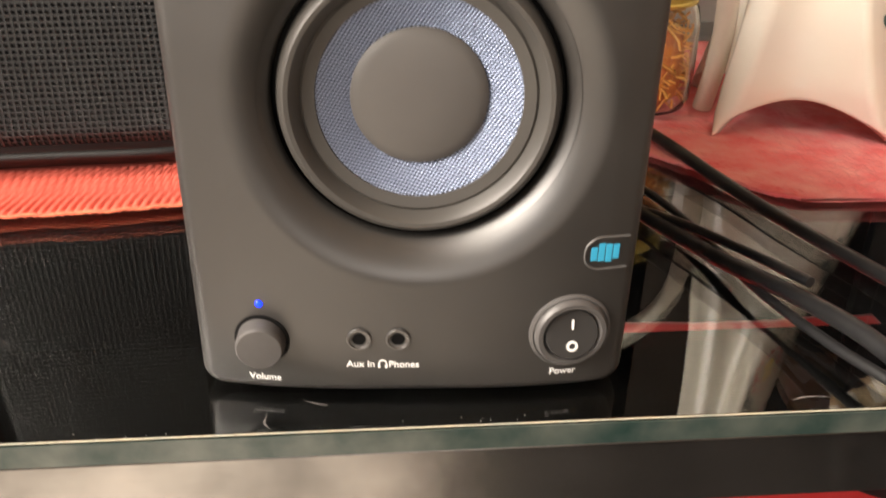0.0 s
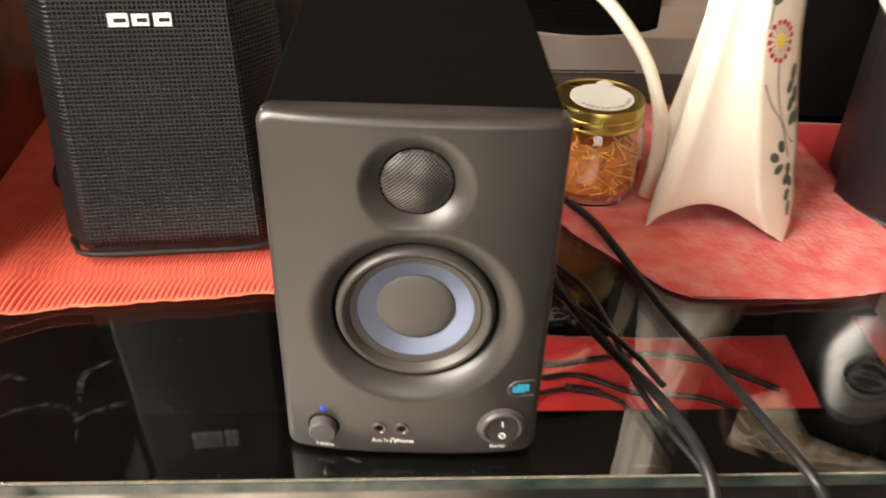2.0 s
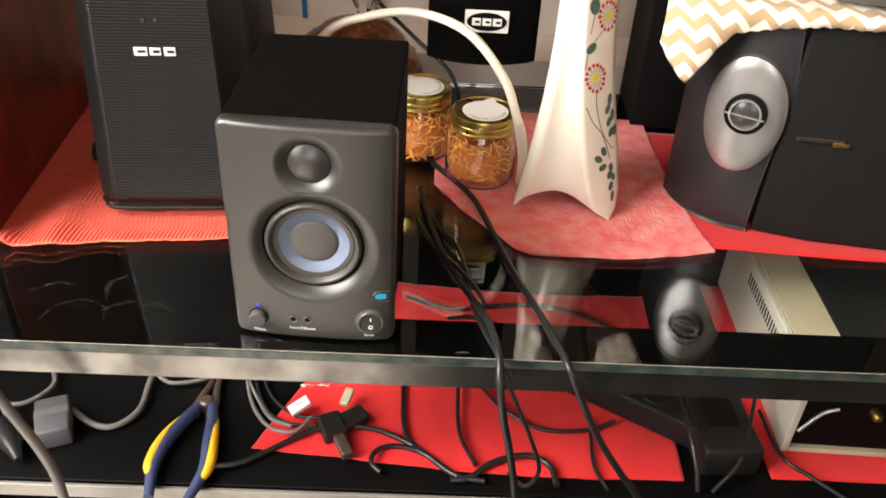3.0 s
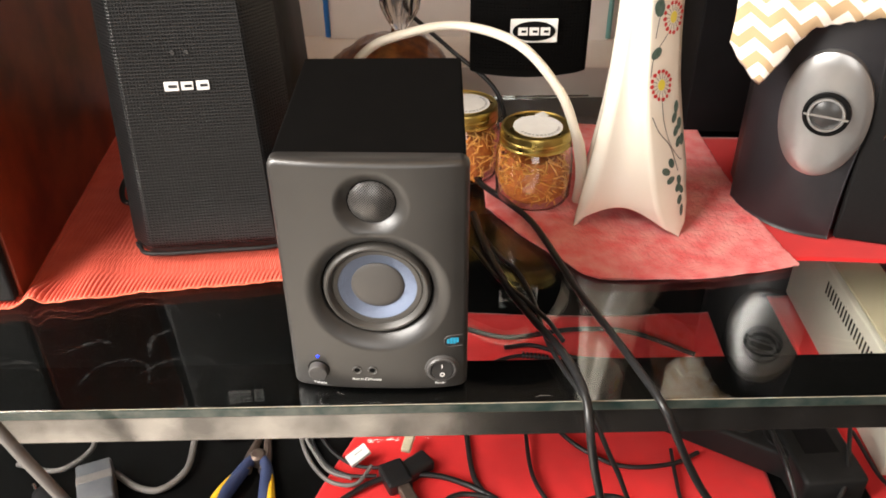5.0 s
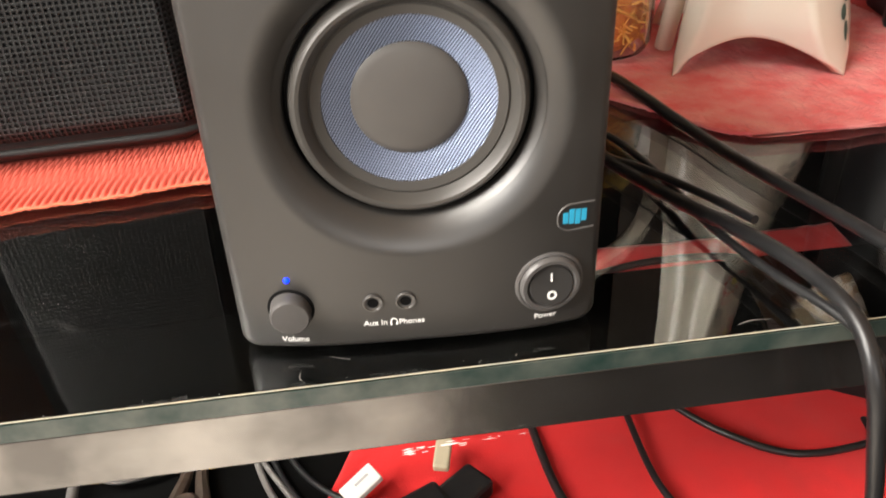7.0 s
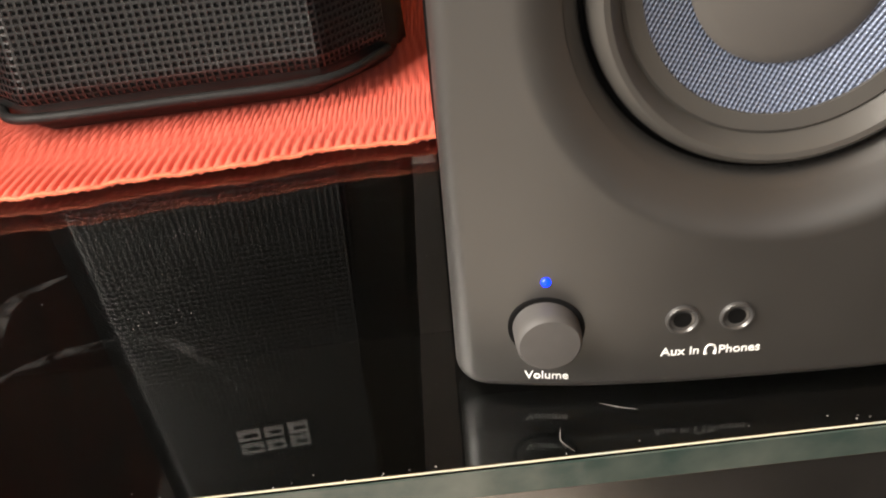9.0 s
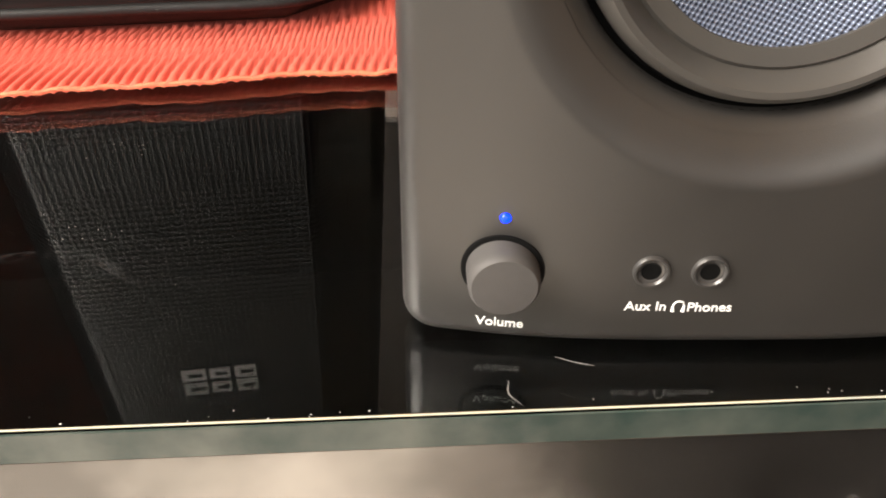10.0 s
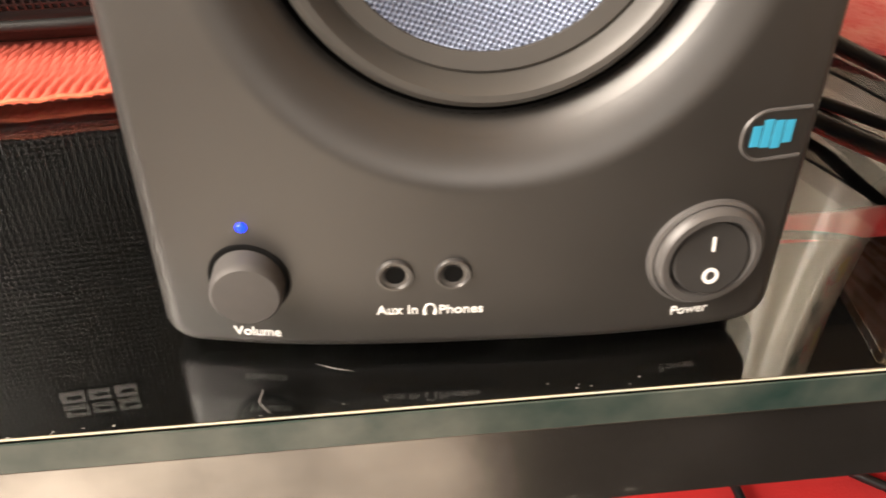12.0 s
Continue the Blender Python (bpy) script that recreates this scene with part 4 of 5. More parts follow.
for k in (-1, 0, 1):
    bar(0.0100, 0.0006, 0.0085, pose(0.003 + k * 0.0118, -0.0053, 0.0502), M_LABEL, bdg, "badge_mark")
    bar(0.005, 0.0007, 0.0025, pose(0.003 + k * 0.0118 + 0.001, -0.0056, 0.0502), M_GAP, bdg, "badge_slot")
part("bracket_arm", rbox(0.024, 0.27, 0.012, 0.002, 2, (0, 0.226, 0.150)), M_QBODY, trs, "black wall bracket arm")
part("bracket_plate", rbox(0.05, 0.006, 0.09, 0.002, 2, (0, 0.354, 0.110)), M_QBODY, trs)

for x, z, w, h, m, label in ((-0.085, -0.0, 0.11, 0.115, M_BLUEF, "blue-rimmed white panel leaning on wall"), (0.225, 0.05, 0.10, 0.16, M_TEAL, "teal-rimmed pale panel leaning on wall")):
    fr = thing("framed_panel", pose(x, 0.700, 0.04), label, "panel")
    z = 0.0
    part("panel", rbox(w, 0.004, h, 0.001, 1, (0, 0, 0.0)), M_PALE, fr)
    part("rim", tube([(-w / 2, -0.003, 0.004), (-w / 2, -0.003, h * 0.5), (-w / 2 + 0.002, -0.003, h - 0.006), (-w / 2 + 0.010, -0.003, h), (0, -0.003, h), (w / 2 - 0.010, -0.003, h), (w / 2 - 0.002, -0.003, h - 0.006), (w / 2, -0.003, h * 0.5), (w / 2, -0.003, 0.004)], 0.004, 8, 6), m, fr)

crate = thing("dark_carton", pose(0.43, 0.53, 0.0), "dark tall carton standing behind the vase", "box")
part("carton", rbox(0.17, 0.11, 0.42, 0.002, 2), M_DARKBOX, crate)
part("carton_flap", rbox(0.166, 0.1, 0.003, 0.001, 1, (0, 0, 0.4195)), M_DARKBOX, crate)

# ---------- computer loudspeaker on the red felt ----------
pc = thing("computer_loudspeaker", pose(0, 0, 0.0026), "charcoal computer loudspeaker with silver oval tweeter plate", "loudspeaker")
PCH = 0.246
part("cabinet", prism([(0.368, 0.300), (0.440, 0.243), (0.615, 0.208), (0.64, 0.40), (0.42, 0.44), (0.375, 0.36)], 0.0, PCH, 0.003), M_CHAR, pc)
FP = [(0.362, 0.312), (0.366, 0.288), (0.375, 0.268), (0.388, 0.250), (0.403, 0.238), (0.420, 0.230), (0.4375, 0.2255), (0.450, 0.2235)]
FSM = smooth_path([(x, y, 0) for x, y in FP], 5)


def panel_sheet():
    nz = 40
    verts, faces = [], []
    n = len(FSM)
    for j in range(nz + 1):
        z = PCH * j / nz
        for i, p in enumerate(FSM):
            edge = (i / (n - 1)) ** 3
            x = p.x + edge * (-0.012 + 0.010 * math.exp(-(((z - 0.15) / 0.06) ** 2)))
            lean = 0.006 * (z / PCH) ** 2
            verts.append((x, p.y + lean, z))
    for j in range(nz):
        for i in range(n - 1):
            a = j * n + i
            faces.append((a, a + 1, a + n + 1, a + n))
    base = len(verts)
    verts += [(x + 0.006, y + 0.012, z) for x, y, z in verts]
    for j in range(nz):
        for i in range(n - 1):
            a = base + j * n + i
            faces.append((a, a + n, a + n + 1, a + 1))
    for j in range(nz):
        for i in (0, n - 1):
            a = j * n + i
            faces.append((a, a + n, base + a + n, base + a))
    for i in range(n - 1):
        for j in (0, nz):
            a = j * n + i
            faces.append((a, a + 1, base + a + 1, base + a))
    return verts, faces


pv, pf = panel_sheet()
mesh_ob("curved_panel", pv, pf, M_CHAR, pc, "charcoal curved front panel")
part("grille_cloth", prism([(0.444, 0.230), (0.446, 0.2245), (0.50, 0.212), (0.61, 0.199), (0.622, 0.204), (0.62, 0.22)], 0.001, PCH - 0.004, 0.0025), M_CLOTHG, pc, "black cloth speaker grille")
OV = pose(0.4075, 0.2340, 0.1330, -1.5, 0, -27)
ARC = [0.0]
for p_, q_ in zip(FSM, FSM[1:]):
    ARC.append(ARC[-1] + (q_ - p_).length)
ARC_MID = min(range(len(FSM)), key=lambda k: abs(FSM[k].x - 0.407))


def on_panel(s_, z, out):
    """A point of the curved panel, s_ metres along it from the plate's middle."""
    t = min(max(ARC[ARC_MID] + s_, 0.0005), ARC[-1] - 0.0005)
    k = max(i for i in range(len(ARC) - 1) if ARC[i] <= t)
    f = (t - ARC[k]) / (ARC[k + 1] - ARC[k])
    p = FSM[k].lerp(FSM[k + 1], f)
    d = (FSM[k + 1] - FSM[k]).normalized()
    return (p.x + d.y * out, p.y - d.x * out + 0.006 * (z / PCH) ** 2, z)


def oval_plate():
    bm = bmesh.new()
    rings = []
    for r, out in ((1.04, 0.0002), (1.0, 0.0050), (0.95, 0.0062), (0.8, 0.0066), (0.6, 0.0066), (0.4, 0.0066), (0.2, 0.0066), (0.0, 0.0066)):
        if r == 0:
            rings.append([bm.verts.new(on_panel(0, 0.1330, out))] * 64)
            continue
        rings.append([bm.verts.new(on_panel(0.0405 * r * math.cos(2 * math.pi * k / 64), 0.1330 + 0.0620 * r * math.sin(2 * math.pi * k / 64), out)) for k in range(64)])
    for a, b in zip(rings, rings[1:]):
        for k in range(64):
            bm.faces.new(list(dict.fromkeys((a[k], a[(k + 1) % 64], b[(k + 1) % 64], b[k]))))
    return bm


oval = part("oval_plate", oval_plate(), M_BRUSH, pc, "brushed silver oval plate")
TW = OV @ pose(0.0, -0.0056, 0.004)
part("tweeter_rim", turned(lathe([(0.0215, 0.001), (0.0212, -0.0018), (0.0185, -0.0024), (0.0170, -0.0010)], 48, "y"), TW), M_GAP, oval, "black tweeter rim")
part("tweeter_ring", turned(lathe([(0.0172, -0.0008), (0.0165, -0.0034), (0.0145, -0.0036), (0.0135, -0.0008)], 48, "y"), TW), M_BRUSH, oval, "chrome tweeter ring")
part("tweeter_dome", turned(lathe([(0.0140, -0.0004), (0.010, -0.0022), (0.005, -0.0034), (0, -0.0037)], 40, "y"), TW), M_SWITCH, oval, "dark tweeter dome")
bar(0.040, 0.0014, 0.0020, TW @ pose(0, -0.0044, -0.001, 0, 0, 0), M_BRUSH, oval, "tweeter_bar", "silver bar across tweeter")
bar(0.046, 0.0010, 0.0042, pose(0.482, 0.2140, 0.120, 0, -3, -10), M_CHROME, pc, "maker_badge", "chrome badge bar")
bar(0.016, 0.0012, 0.0042, pose(0.502, 0.2096, 0.1185, 0, -3, -10), M_GOLD, pc, "badge_accent", "gold badge accent")


def flap_at(u, v):
    # v 0: lower zigzag edge, 1: back of the top
    x = 0.310 + 0.33 * u
    low = lerp_line([(0.310, 0.200), (0.322, 0.182), (0.3385, 0.164), (0.352, 0.186), (0.362, 0.205), (0.374, 0.222), (0.41, 0.232), (0.45, 0.239), (0.52, 0.243), (0.64, 0.244)], x)
    low += 0.0022 * abs(((x * 160) % 2) - 1)
    yf = lerp_line([(0.31, 0.256), (0.34, 0.238), (0.37, 0.232), (0.40, 0.226), (0.445, 0.217), (0.50, 0.205), (0.62, 0.194), (0.64, 0.193)], x)
    top = 0.2535 + 0.004 * noise.noise((x * 20, 0, 5))
    if v < 0.55:
        t = v / 0.55
        z = low + (top - low) * t
        y = yf - 0.004 * math.sin(t * 3.14) + 0.004 * noise.noise((x * 40, z * 30, 2))
    else:
        t = (v - 0.55) / 0.45
        z = top + 0.002 * math.sin(t * 3.1)
        y = yf + 0.003 + 0.16 * t
        if x < 0.37:
            z -= 0.03 * t * (0.37 - x) / 0.06
    return (x, y, z)


flap = tagged(sheet(90, 40, flap_at, 0.0015, M_CHEV, "chevron_cloth"), "cream and tan chevron cloth with pinked edge", "cloth")
uvs = flap.data.uv_layers[0].data
for loop in flap.data.loops:
    co = flap.data.vertices[loop.vertex_index].co
    uvs[loop.index].uv = (co.x + 0.3 * co.z, co.z + 0.35 * co.x + (co.y - 0.22) * 0.6)
bottle = thing("lying_bottle", pose(0.455, 0.243, 0.2815, 0, 0, -12), "dark grey-green bottle lying on chevron cloth", "bottle")
part("bottle_body", turned(lathe([(0, 0), (0.020, 0.001), (0.0235, 0.005), (0.024, 0.02), (0.024, 0.13), (0.02, 0.145), (0.011, 0.155), (0.011, 0.17), (0, 0.17)], 40), pose(0, 0, 0, 0, 90, 0)), M_TUBE, bottle)

# ---------- cables over the glass ----------


def cable(points, r, label, material=M_CABLE, sides=10):
    return tagged(part("cable", tube(points, r, sides, 8), material), label, "cable", "loose cables")


cable([(0.055, 0.372, 0.010), (0.088, 0.318, 0.0072), (0.112, 0.282, 0.0092), (0.138, 0.238, 0.0085), (0.162, 0.168, 0.0045), (0.176, 0.121, 0.0042), (0.198, 0.062, 0.0042), (0.212, 0.018, 0.0052), (0.219, -0.006, 0.0066), (0.226, -0.024, 0.002), (0.236, -0.028, -0.02), (0.252, -0.029, -0.055), (0.268, -0.029, -0.085), (0.290, -0.028, -0.120), (0.312, -0.026, -0.155), (0.335, -0.03, -0.22), (0.345, -0.05, -0.40), (0.35, -0.06, -0.6155)], 0.0034, "thick black cable running over the glass edge")
cable([(0.075, 0.262, 0.006), (0.088, 0.200, 0.0045), (0.106, 0.137, 0.0045), (0.130, 0.080, 0.006), (0.146, 0.043, 0.010), (0.157, 0.008, 0.013), (0.163, -0.022, 0.010), (0.165, -0.040, -0.006), (0.171, -0.046, -0.04), (0.180, -0.045, -0.08), (0.192, -0.042, -0.15), (0.20, -0.045, -0.24), (0.21, -0.06, -0.6155)], 0.0036, "glossy black cable hanging over glass edge")
cable([(0.080, 0.235, 0.004), (0.100, 0.188, 0.0035), (0.119, 0.157, 0.0035), (0.131, 0.110, 0.0035), (0.138, 0.060, 0.0035), (0.150, 0.020, 0.0036), (0.162, -0.012, 0.0046), (0.170, -0.033, -0.002), (0.184, -0.038, -0.035), (0.197, -0.037, -0.067), (0.212, -0.03, -0.12), (0.205, -0.005, -0.175), (0.19, 0.02, -0.1865)], 0.0021, "thin shiny black wire over glass edge")
cable([(0.075, 0.20, 0.004), (0.098, 0.150, 0.0035), (0.122, 0.108, 0.0092), (0.140, 0.075, 0.0115), (0.150, 0.043, 0.016)], 0.0022, "short black wire lying beside other cables")
cable([(-0.036, 0.66, 0.043), (-0.018, 0.60, 0.141), (-0.006, 0.460, 0.164), (0.048, 0.430, 0.125), (0.102, 0.400, 0.085), (0.122, 0.385, 0.012), (0.142, 0.38, 0.0075)], 0.0026, "black cable slanting down behind the jars")
cable([(-0.50, 0.05, 0.0045), (-0.45, 0.02, 0.0048), (-0.40, -0.03, 0.02), (-0.35, -0.062, 0.062), (-0.305, -0.078, 0.075), (-0.280, -0.08, 0.05), (-0.262, -0.08, 0.0), (-0.247, -0.08, -0.04), (-0.231, -0.08, -0.09), (-0.226, -0.08, -0.14), (-0.228, -0.085, -0.25), (-0.24, -0.10, -0.615)], 0.0046, "thick grey cable looping over the glass edge", M_CABLEG)
part("edge_band", rbox(SX1 - SX0 + 0.038, 0.0006, 0.0086, 0.0002, 1, ((SX0 + SX1) / 2, -0.0004, -0.0092)), M_EDGE, glass_top, "greenish polished front edge with painted pale reflections")
# Thin pale gold tube paints the glint on the glass's front arris.
ground = part("edge_glint", tube([(SX0 - 0.02, 0.0002, -0.0001), (0, 0.0002, -0.0001), (SX1 + 0.02, 0.0002, -0.0001)], 0.00026, 6, 2), M_ARRIS, glass_top, "pale painted glint along the front edge")

# ---------- dust and scratches on the glass ----------


def flakes(seed, count, x0, x1, y0, y1, lo, hi):
    rnd = random.Random(seed)
    verts, faces = [], []
    for _ in range(count):
        x, y, r, a = rnd.uniform(x0, x1), rnd.uniform(y0, y1), rnd.uniform(lo, hi), rnd.uniform(0, 3)
        n = len(verts)
        for k in range(4):
            b = a + 1.57 * k
            verts.append((x + r * math.cos(b) * (1.0 if k % 2 else 0.6), y + r * math.sin(b), 0.00012))
        verts.append((x, y, 0.00012 + r * 0.5))
        faces += [(n + k, n + (k + 1) % 4, n + 4) for k in range(4)]
    return verts, faces


for seed, count, area_box, lo, hi in ((1, 150, (-0.45, 0.5, 0.004, 0.15), 0.00006, 0.00016), (2, 16, (-0.168, -0.150, 0.112, 0.122), 0.0001, 0.00028), (5, 14, (-0.165, -0.145, 0.066, 0.074), 0.0001, 0.00028), (3, 70, (-0.4, 0.6, 0.0005, 0.004), 0.0001, 0.0003)):
    fv, ff = flakes(seed, count, *area_box, lo, hi)
    tagged(mesh_ob("dust_specks", fv, ff, M_SCRATCH, glass_top), kind="stuff")


def scratch(pts, w):
    line = smooth_path([(x, y, 0.00015) for x, y in pts], 5)
    return part("scratch", tube(line, w * 0.45, 4, 1, flat=0.2, taper=lambda t: 0.25 + math.sin(math.pi * min(max(t, 0.02), 0.98))), M_SCRATCH, glass_top, "pale hairline scratch")


for pts, w in (([(-0.037, 0.016), (-0.033, 0.014), (-0.0285, 0.0125)], 0.0002), ([(-0.048, 0.009), (-0.0485, 0.005), (-0.046, 0.0015)], 0.00014), ([(0.125, 0.006), (0.131, 0.0075), (0.139, 0.007)], 0.0003)):
    scratch(pts, w)

smudge_mat = mat("greasy_smudge", (0.7, 0.7, 0.7), 0.8)
smudge_mat.node_tree.nodes["Principled BSDF"].inputs["Alpha"].default_value = 0.012
smudge_nodes = smudge_mat.node_tree
blotch = smudge_nodes.nodes.new("ShaderNodeTexNoise")
blotch.inputs["Scale"].default_value = 140
faint = smudge_nodes.nodes.new("ShaderNodeMapRange")
for slot, value in (("From Min", 0.42), ("From Max", 0.72), ("To Min", 0.0), ("To Max", 0.017)):
    faint.inputs[slot].default_value = value
spot = smudge_nodes.nodes.new("ShaderNodeTexCoord")
smudge_nodes.links.new(spot.outputs["Object"], blotch.inputs["Vector"])
smudge_nodes.links.new(blotch.outputs["Fac"], faint.inputs["Value"])
smudge_nodes.links.new(faint.outputs["Result"], smudge_nodes.nodes["Principled BSDF"].inputs["Alpha"])
for pts, w in (([(-0.250, 0.026), (-0.243, 0.048), (-0.222, 0.060), (-0.200, 0.052), (-0.192, 0.030)], 0.0022), ([(-0.205, 0.040), (-0.180, 0.058), (-0.150, 0.058), (-0.128, 0.036)], 0.0028), ([(-0.352, 0.026), (-0.335, 0.050), (-0.305, 0.058), (-0.282, 0.040)], 0.0026), ([(-0.20, 0.062), (-0.205, 0.085), (-0.19, 0.10)], 0.0030), ([(-0.275, 0.07), (-0.25, 0.085), (-0.235, 0.075)], 0.0030)):
    line = smooth_path([(x, y, 0.0002) for x, y in pts], 6)
    sm = part("smudge", tube(line, w * 0.7, 6, 1, flat=0.03, taper=lambda t: 0.3 + math.sin(math.pi * min(max(t, 0.02), 0.98))), smudge_mat, glass_top, "faint greasy smudge")
    sm.visible_shadow = False

# ---------- lower shelf ----------
SZ = -0.19


def red_low(u, v):
    x = -0.082 + 0.11 * v + (0.457 - 0.11 * v) * u
    y = lerp_line([(-0.082, 0.030), (0.03, 0.024), (0.15, 0.018), (0.26, 0.020), (0.375, 0.028)], x) + 0.305 * v
    z = SZ + 0.0030 + 0.0022 * noise.noise((x * 22, y * 14, 3)) + 0.0008 * noise.noise((x * 90, y * 90, 3))
    return (x, y, max(z, SZ + 0.0016))


tagged(sheet(110, 70, red_low, 0.0014, M_RED, "red_cloth"), "creased bright red cloth on the lower shelf", "cloth")


def red_low2(u, v):
    x = 0.470 + 0.30 * u - 0.01 * v
    y = 0.040 + 0.012 * u + 0.33 * v
    return (x, y, SZ + 0.0022 + 0.0007 * noise.noise((x * 22, y * 22, 9)))


tagged(sheet(50, 50, red_low2, 0.0014, M_RED, "red_cloth"), "red cloth under a beige cabinet", "cloth")

# beige cabinet; a black block paints the shade inside its open front
bc = thing("beige_cabinet", pose(0.489, 0.078, SZ + 0.0034, 0, 0, 0.5), "aged beige appliance, shaded open front painted black", "appliance")
part("side", rbox(0.008, 0.30, 0.10, 0.0015, 2, (0.004, 0.15, 0)), M_BEIGEW, bc, "pale vented side")
part("top", rbox(0.052, 0.30, 0.008, 0.0015, 2, (0.0345, 0.15, 0.092)), M_BEIGE, bc)
part("lid", rbox(0.23, 0.30, 0.0085, 0.0015, 2, (0.176, 0.15, 0.092)), M_QBODY, bc, "black top cover")
part("bottom", rbox(0.282, 0.30, 0.006, 0.001, 1, (0.1495, 0.15, 0)), M_BEIGE, bc)
part("top_trim", rbox(0.283, 0.006, 0.008, 0.001, 1, (0.150, -0.003, 0.0915)), M_BEIGE, bc)
part("side", rbox(0.006, 0.30, 0.085, 0.0015, 2, (0.288, 0.15, 0.0065)), M_BEIGEW, bc)
part("inside_shade", rbox(0.276, 0.2, 0.085, 0.001, 1, (0.1465, 0.106, 0.0065)), M_GAP, bc, "black block painting the shaded inside")
part("brass_knob", lathe([(0.006, 0.003), (0.0055, -0.008), (0.003, -0.011), (0, -0.011)], 20, "y", (0.085, 0.005, 0.062)), M_GOLD, bc, "worn brass knob")
part("metal_bracket", tube([(0.012, 0.003, 0.03), (0.03, 0.003, 0.058), (0.045, 0.003, 0.066)], 0.0025, 8, 4), M_BRUSH, bc, "bent metal bracket")
# Uncut slots: black bars on the side paint their inner shade.
for k in range(17):
    part("vent_slot_shade", rbox(0.0008, 0.0028, 0.016, 0.0002, 1, (-0.0002, 0.085 + k * 0.0075, 0.070)), M_GAP, bc)
kp = thing("keypad", pose(0.70, 0.20, SZ + 0.1042, 0, 0, 8), "dark keypad with rows of pale keys", "keypad")
part("keypad_body", rbox(0.075, 0.16, 0.012, 0.002, 2), M_QBODY, kp)
for i in range(5):
    for j in range(10):
        part("key", rbox(0.0095, 0.0105, 0.004, 0.001, 1, (-0.027 + i * 0.0135, -0.066 + j * 0.0145, 0.0115)), M_BEIGE, kp)

# dark power strip and adapter
ps = thing("power_strip", pose(0.335, 0.128, SZ + 0.0034, 0, 0, -30), "dusty black power strip with plugged adapter", "power strip")
part("strip_body", rbox(0.17, 0.048, 0.034, 0.004, 3), M_QBODY, ps)
for k in range(4):
    soc = part("socket_plate", lathe([(0.017, 0.0335), (0.016, 0.0352), (0.013, 0.0352), (0.012, 0.0342), (0, 0.0342)], 24, "z", (-0.06 + k * 0.04, 0, 0)), M_QBODY, ps)
pb = thing("black_adapter", pose(0.418, 0.088, SZ + 0.0005, 0, 0, 6), "black power adapter block on the shelf", "adapter")
part("adapter_body", rbox(0.064, 0.10, 0.040, 0.005, 3), M_QBODY, pb)
part("adapter_label", rbox(0.035, 0.05, 0.0004, 0.0001, 1, (0, 0.01, 0.0399)), M_DARKBOX, pb)

# pliers
pl = thing("pliers", pose(-0.144, 0.077, SZ + 0.001), "steel pliers with navy and yellow grips", "pliers")
for s_ in (-1, 1):
    pts = [(s_ * 0.006, 0.004, 0.008), (s_ * 0.013, -0.014, 0.008), (s_ * 0.022 - 0.003, -0.050, 0.009), (s_ * 0.026 - 0.002, -0.085, 0.009), (s_ * 0.019 - 0.001, -0.125, 0.008)]
    g = part("grip", tube(pts, 0.0068, 12, 8, taper=lambda t: 0.75 + 0.35 * math.sin(math.pi * min(t * 1.05, 1))), M_BLUE, pl, "navy rubber grip")
    part("grip_inlay", tube([(p[0] + s_ * 0.0042, p[1], p[2] + 0.002) for p in pts[1:4]] + [(pts[4][0] + s_ * 0.004, pts[4][1] + 0.02, 0.010)], 0.0048, 10, 8, taper=lambda t: 0.25 + math.sin(math.pi * t) ** 0.6), M_YEL, g, "yellow grip inlay")
    part("jaw", tube([(s_ * 0.009, -0.012, 0.007), (s_ * 0.009, 0.008, 0.007), (s_ * 0.005, 0.03, 0.007), (s_ * 0.003, 0.055, 0.007)], 0.0052, 8, 5, taper=lambda t: 1.15 - 0.6 * t), M_STEEL, pl)
part("pivot", lathe([(0.008, 0.0), (0.008, 0.0125), (0.006, 0.0145), (0, 0.0145)], 20, "z", (0, 0.006, 0)), M_STEEL, pl)

# silver adapter and a black plug at the dark end
ad = thing("silver_adapter", pose(-0.293, 0.036, SZ + 0.0005, 0, 0, 24), "small silver-grey adapter block with cable", "adapter")
part("adapter_body", rbox(0.034, 0.052, 0.026, 0.003, 3), M_ADAPT, ad)
part("adapter_band", rbox(0.0346, 0.012, 0.0264, 0.002, 2, (0, 0.004, 0)), M_CABLEG, ad)
dp = thing("plug", pose(-0.345, 0.03, SZ + 0.0005, 0, 0, 40), "black plug lying on the dark shelf", "plug")
part("plug_body", turned(lathe([(0, 0), (0.010, 0.0), (0.012, 0.006), (0.012, 0.03), (0.007, 0.045), (0.004, 0.06), (0, 0.06)], 20), pose(0, 0, 0.012, 90, 0, 0)), M_CABLE, dp)
part("pin", turned(lathe([(0, 0), (0.002, 0), (0.002, 0.016), (0, 0.017)], 10), pose(0.004, 0, 0.012, -90, 0, 0)), M_CHROME, dp)
part("pin", turned(lathe([(0, 0), (0.002, 0), (0.002, 0.016), (0, 0.017)], 10), pose(-0.004, 0, 0.012, -90, 0, 0)), M_CHROME, dp)

# white tag, beige tag and a tangle of connectors
tg = thing("white_tag", pose(-0.040, 0.083, SZ + 0.013, 12, -18, 35), "small white plastic cable tag", "tag")
part("tag_plate", rbox(0.024, 0.013, 0.006, 0.001, 2), M_LABEL, tg)
part("tag_bar", rbox(0.010, 0.0016, 0.0002, 0.00005, 1, (0.002, 0.001, 0.006)), M_GREYINK, tg)
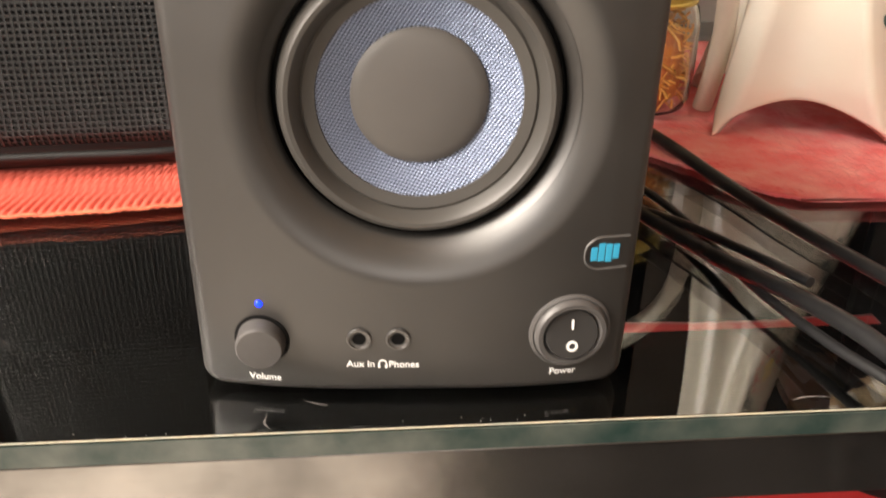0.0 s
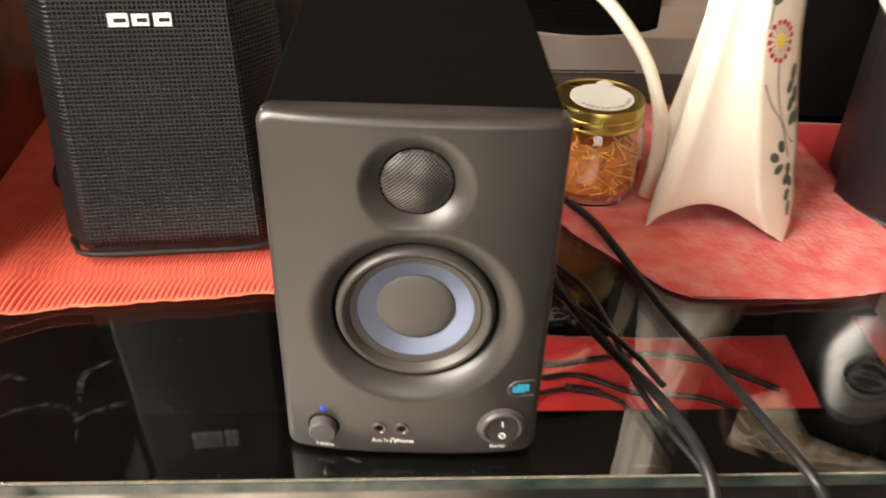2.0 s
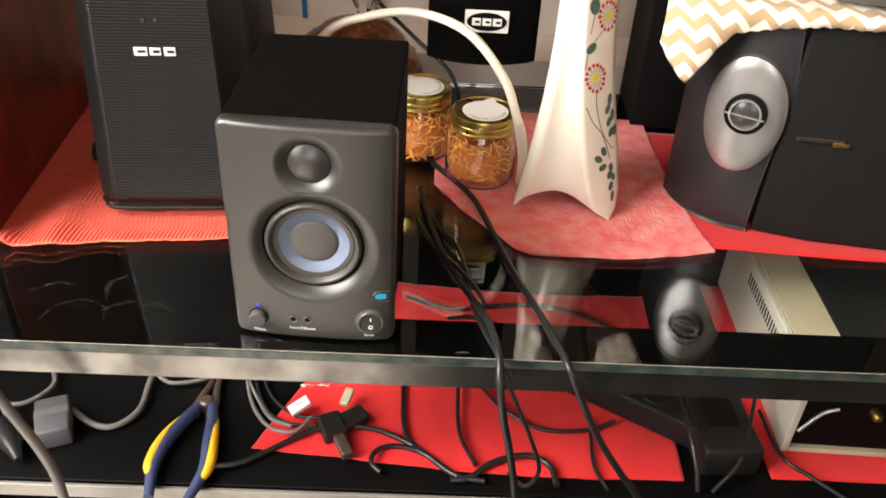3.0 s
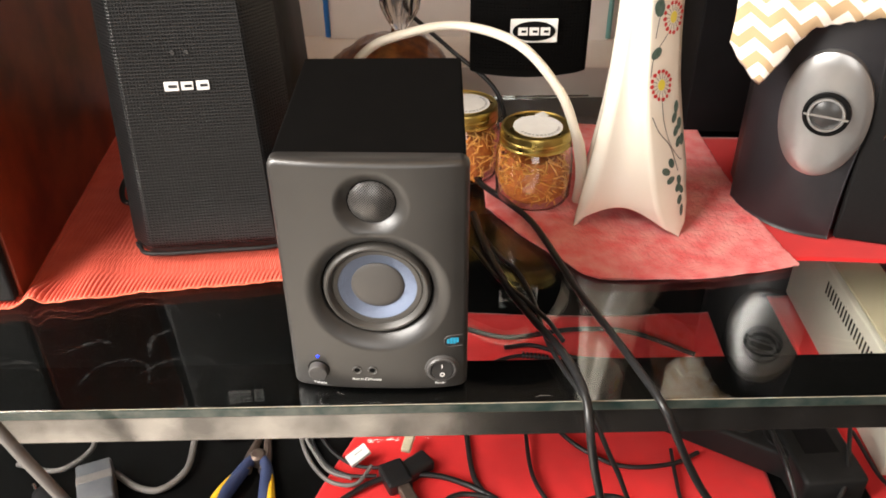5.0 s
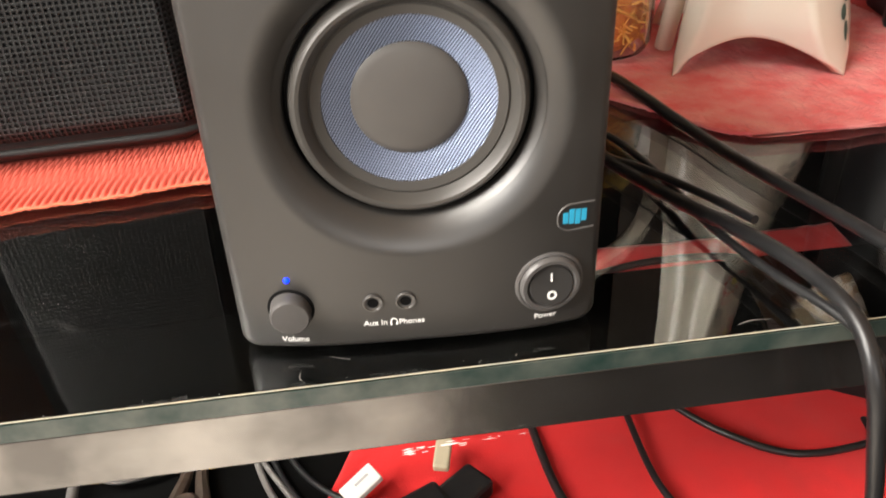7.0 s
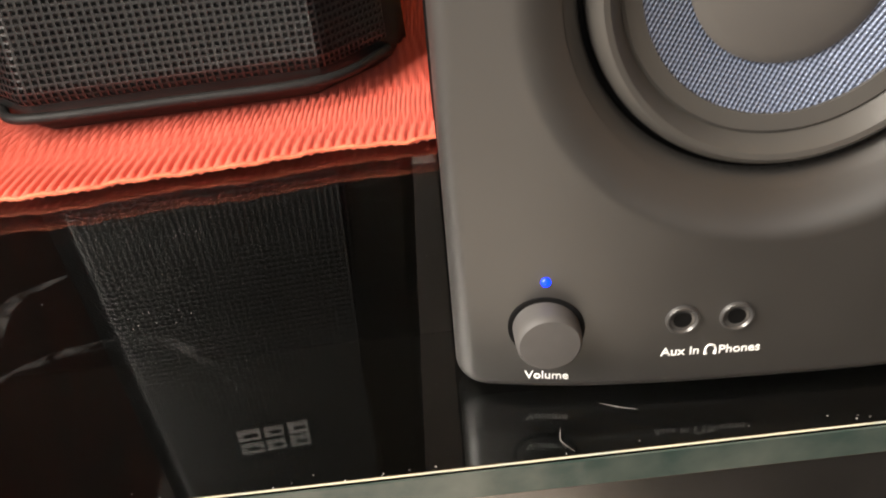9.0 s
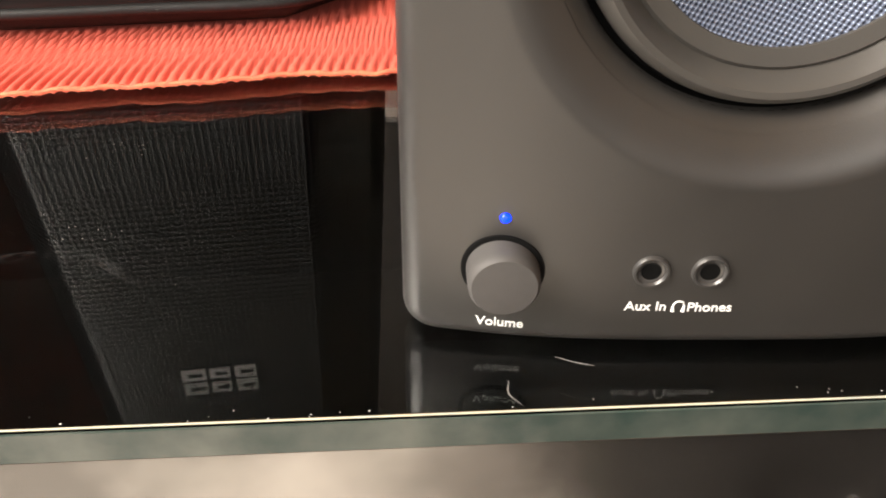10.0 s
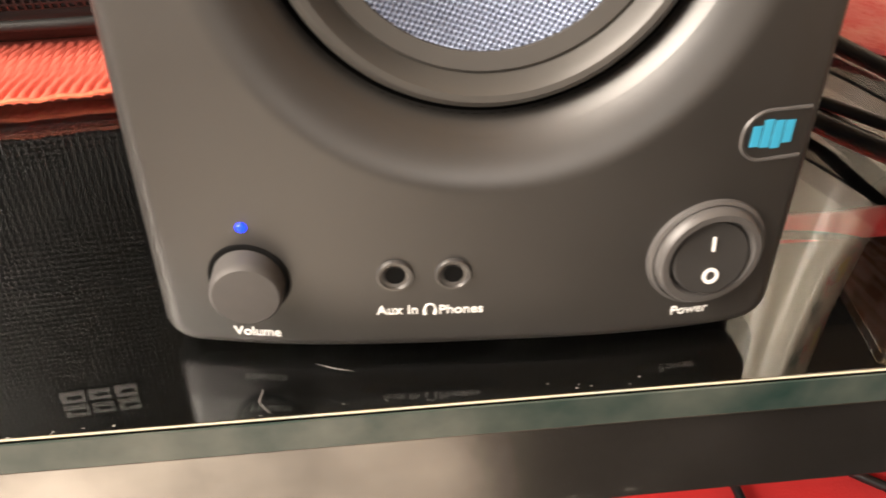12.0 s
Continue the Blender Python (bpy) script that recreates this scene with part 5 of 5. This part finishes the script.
tagged(part("beige_plug", turned(rbox(0.010, 0.022, 0.006, 0.0015, 2), pose(0.010, 0.098, SZ + 0.016, 10, 0, -12)), M_BEIGE), "small beige plug in a cable tangle", "plug")
cn = thing("connector", pose(0.004, 0.050, SZ + 0.0035, 0, 0, 28), "black cable connector on red cloth", "connector")
part("connector_body", rbox(0.026, 0.032, 0.016, 0.003, 2, (0, 0.01, 0)), M_CABLE, cn)
part("connector_shell", rbox(0.013, 0.030, 0.010, 0.002, 2, (0.002, -0.020, 0.003)), M_STEEL, cn)
cn2 = thing("connector", pose(0.018, 0.072, SZ + 0.0035, 0, 0, -50), "black cable connector on red cloth", "connector")
part("connector_body", rbox(0.022, 0.036, 0.014, 0.003, 2), M_CABLE, cn2)

Zc = SZ + 0.0075


def flat(points, r, label, material=M_CABLE, z=Zc):
    return cable([(x, y, z + 0.002 * math.sin(37 * x + 19 * y)) for x, y in points], r, label, material)


flat([(-0.217, 0.150), (-0.217, 0.112), (-0.214, 0.068), (-0.232, 0.043), (-0.256, 0.043), (-0.285, 0.060)], 0.0034, "pale grey cable arching on dark shelf", M_CABLEG, SZ + 0.008)
flat([(-0.225, 0.135), (-0.200, 0.112), (-0.180, 0.110), (-0.150, 0.125), (-0.13, 0.15)], 0.0024, "pale grey cable beside pliers", M_CABLEG, SZ + 0.008)
flat([(-0.335, 0.125), (-0.320, 0.095), (-0.330, 0.070), (-0.350, 0.060), (-0.39, 0.07)], 0.0028, "pale grey cable at adapter", M_CABLEG, SZ + 0.008)
flat([(-0.115, 0.150), (-0.104, 0.110), (-0.088, 0.078), (-0.066, 0.056), (-0.040, 0.053), (-0.026, 0.075)], 0.0022, "thin grey cable of a bundle", M_CABLEG)
flat([(-0.105, 0.152), (-0.095, 0.115), (-0.075, 0.080), (-0.050, 0.064), (-0.02, 0.062)], 0.0020, "thin black cable of a bundle")
flat([(-0.095, 0.155), (-0.086, 0.120), (-0.066, 0.092), (-0.040, 0.075), (-0.005, 0.072)], 0.0020, "thin black cable of a bundle")
flat([(-0.110, 0.130), (-0.092, 0.100), (-0.070, 0.070), (-0.045, 0.060)], 0.0020, "thin grey cable of a bundle", M_CABLEG)
flat([(-0.120, -0.005), (-0.088, 0.004), (-0.059, 0.028), (-0.017, 0.057), (0.037, 0.064), (0.088, 0.046), (0.132, 0.012), (0.165, 0.004)], 0.0030, "long black cable across red cloth")
flat([(0.058, 0.004), (0.047, 0.016), (0.050, 0.032), (0.066, 0.042), (0.094, 0.039), (0.120, 0.022), (0.140, 0.006)], 0.0028, "curved black cable across red cloth")
flat([(0.068, 0.180), (0.070, 0.130), (0.077, 0.069), (0.090, 0.042)], 0.0028, "straight black cable on red cloth")
flat([(0.133, 0.180), (0.133, 0.127), (0.137, 0.067), (0.155, 0.024)], 0.0022, "thin dark cable on red cloth")
flat([(0.130, 0.004), (0.150, 0.008), (0.173, 0.028), (0.209, 0.041), (0.233, 0.030), (0.239, 0.004)], 0.0034, "looped black cable on red cloth")
flat([(0.150, 0.160), (0.166, 0.130), (0.192, 0.101), (0.229, 0.082), (0.279, 0.086), (0.31, 0.10)], 0.0024, "curved dark cable on red cloth")
flat([(0.283, 0.105), (0.281, 0.071), (0.281, 0.034), (0.292, 0.006)], 0.0020, "thin dark cable on red cloth")
flat([(0.060, 0.290), (0.12, 0.275), (0.20, 0.290), (0.27, 0.286), (0.34, 0.25)], 0.0030, "black cable far back on red cloth")
flat([(0.115, 0.255), (0.15, 0.262), (0.20, 0.240), (0.26, 0.232), (0.30, 0.21)], 0.0026, "black cable far back on red cloth")
lead = flat([(0.074, 0.186), (0.082, 0.203), (0.103, 0.228), (0.136, 0.242), (0.163, 0.238), (0.184, 0.228), (0.202, 0.199)], 0.0024, "thin black lead with ribbed strain relief")
for k in range(7):
    u = k / 6
    x, y = 0.1356 + 0.0276 * u, 0.2421 + -0.0043 * u
    part("relief_rib", tube([(x, y, Zc + 0.0008), (x + 0.0028, y, Zc + 0.0008)], 0.0042 - 0.0009 * u, 10, 2), M_CABLE, lead)
cable([(0.365, 0.165, SZ + 0.04), (0.370, 0.140, SZ + 0.048), (0.375, 0.064, SZ + 0.05), (0.381, 0.026, SZ + 0.03), (0.385, 0.012, SZ + 0.006)], 0.0026, "dark cable over the adapter", M_CABLE)
cable([(0.470, 0.160, SZ + 0.03), (0.462, 0.125, SZ + 0.052), (0.450, 0.090, SZ + 0.050), (0.430, 0.038, SZ + 0.03), (0.400, 0.012, SZ + 0.006)], 0.0022, "thin dark cable over the adapter", M_CABLE)
cable([(0.478, 0.13, SZ + 0.012), (0.485, 0.066, SZ + 0.010), (0.510, 0.040, SZ + 0.008), (0.545, 0.012, SZ + 0.005), (0.56, 0.006, SZ + 0.004)], 0.0022, "black cable beside beige cabinet")
ff_v, ff_f = flakes(12, 26, 0.0, 1.0, 0.0, 1.0, 0.02, 0.10)
flake_ob = tagged(mesh_ob("paint_flakes", [(-0.012 + 0.05 * x, -0.0006 - 0.0012 * y - 0.004 * z, -0.0372 - 0.004 * y * (1 - x)) for x, y, z in ff_v], ff_f, M_LABEL, glass_top, "white paint flakes"), kind="stuff")
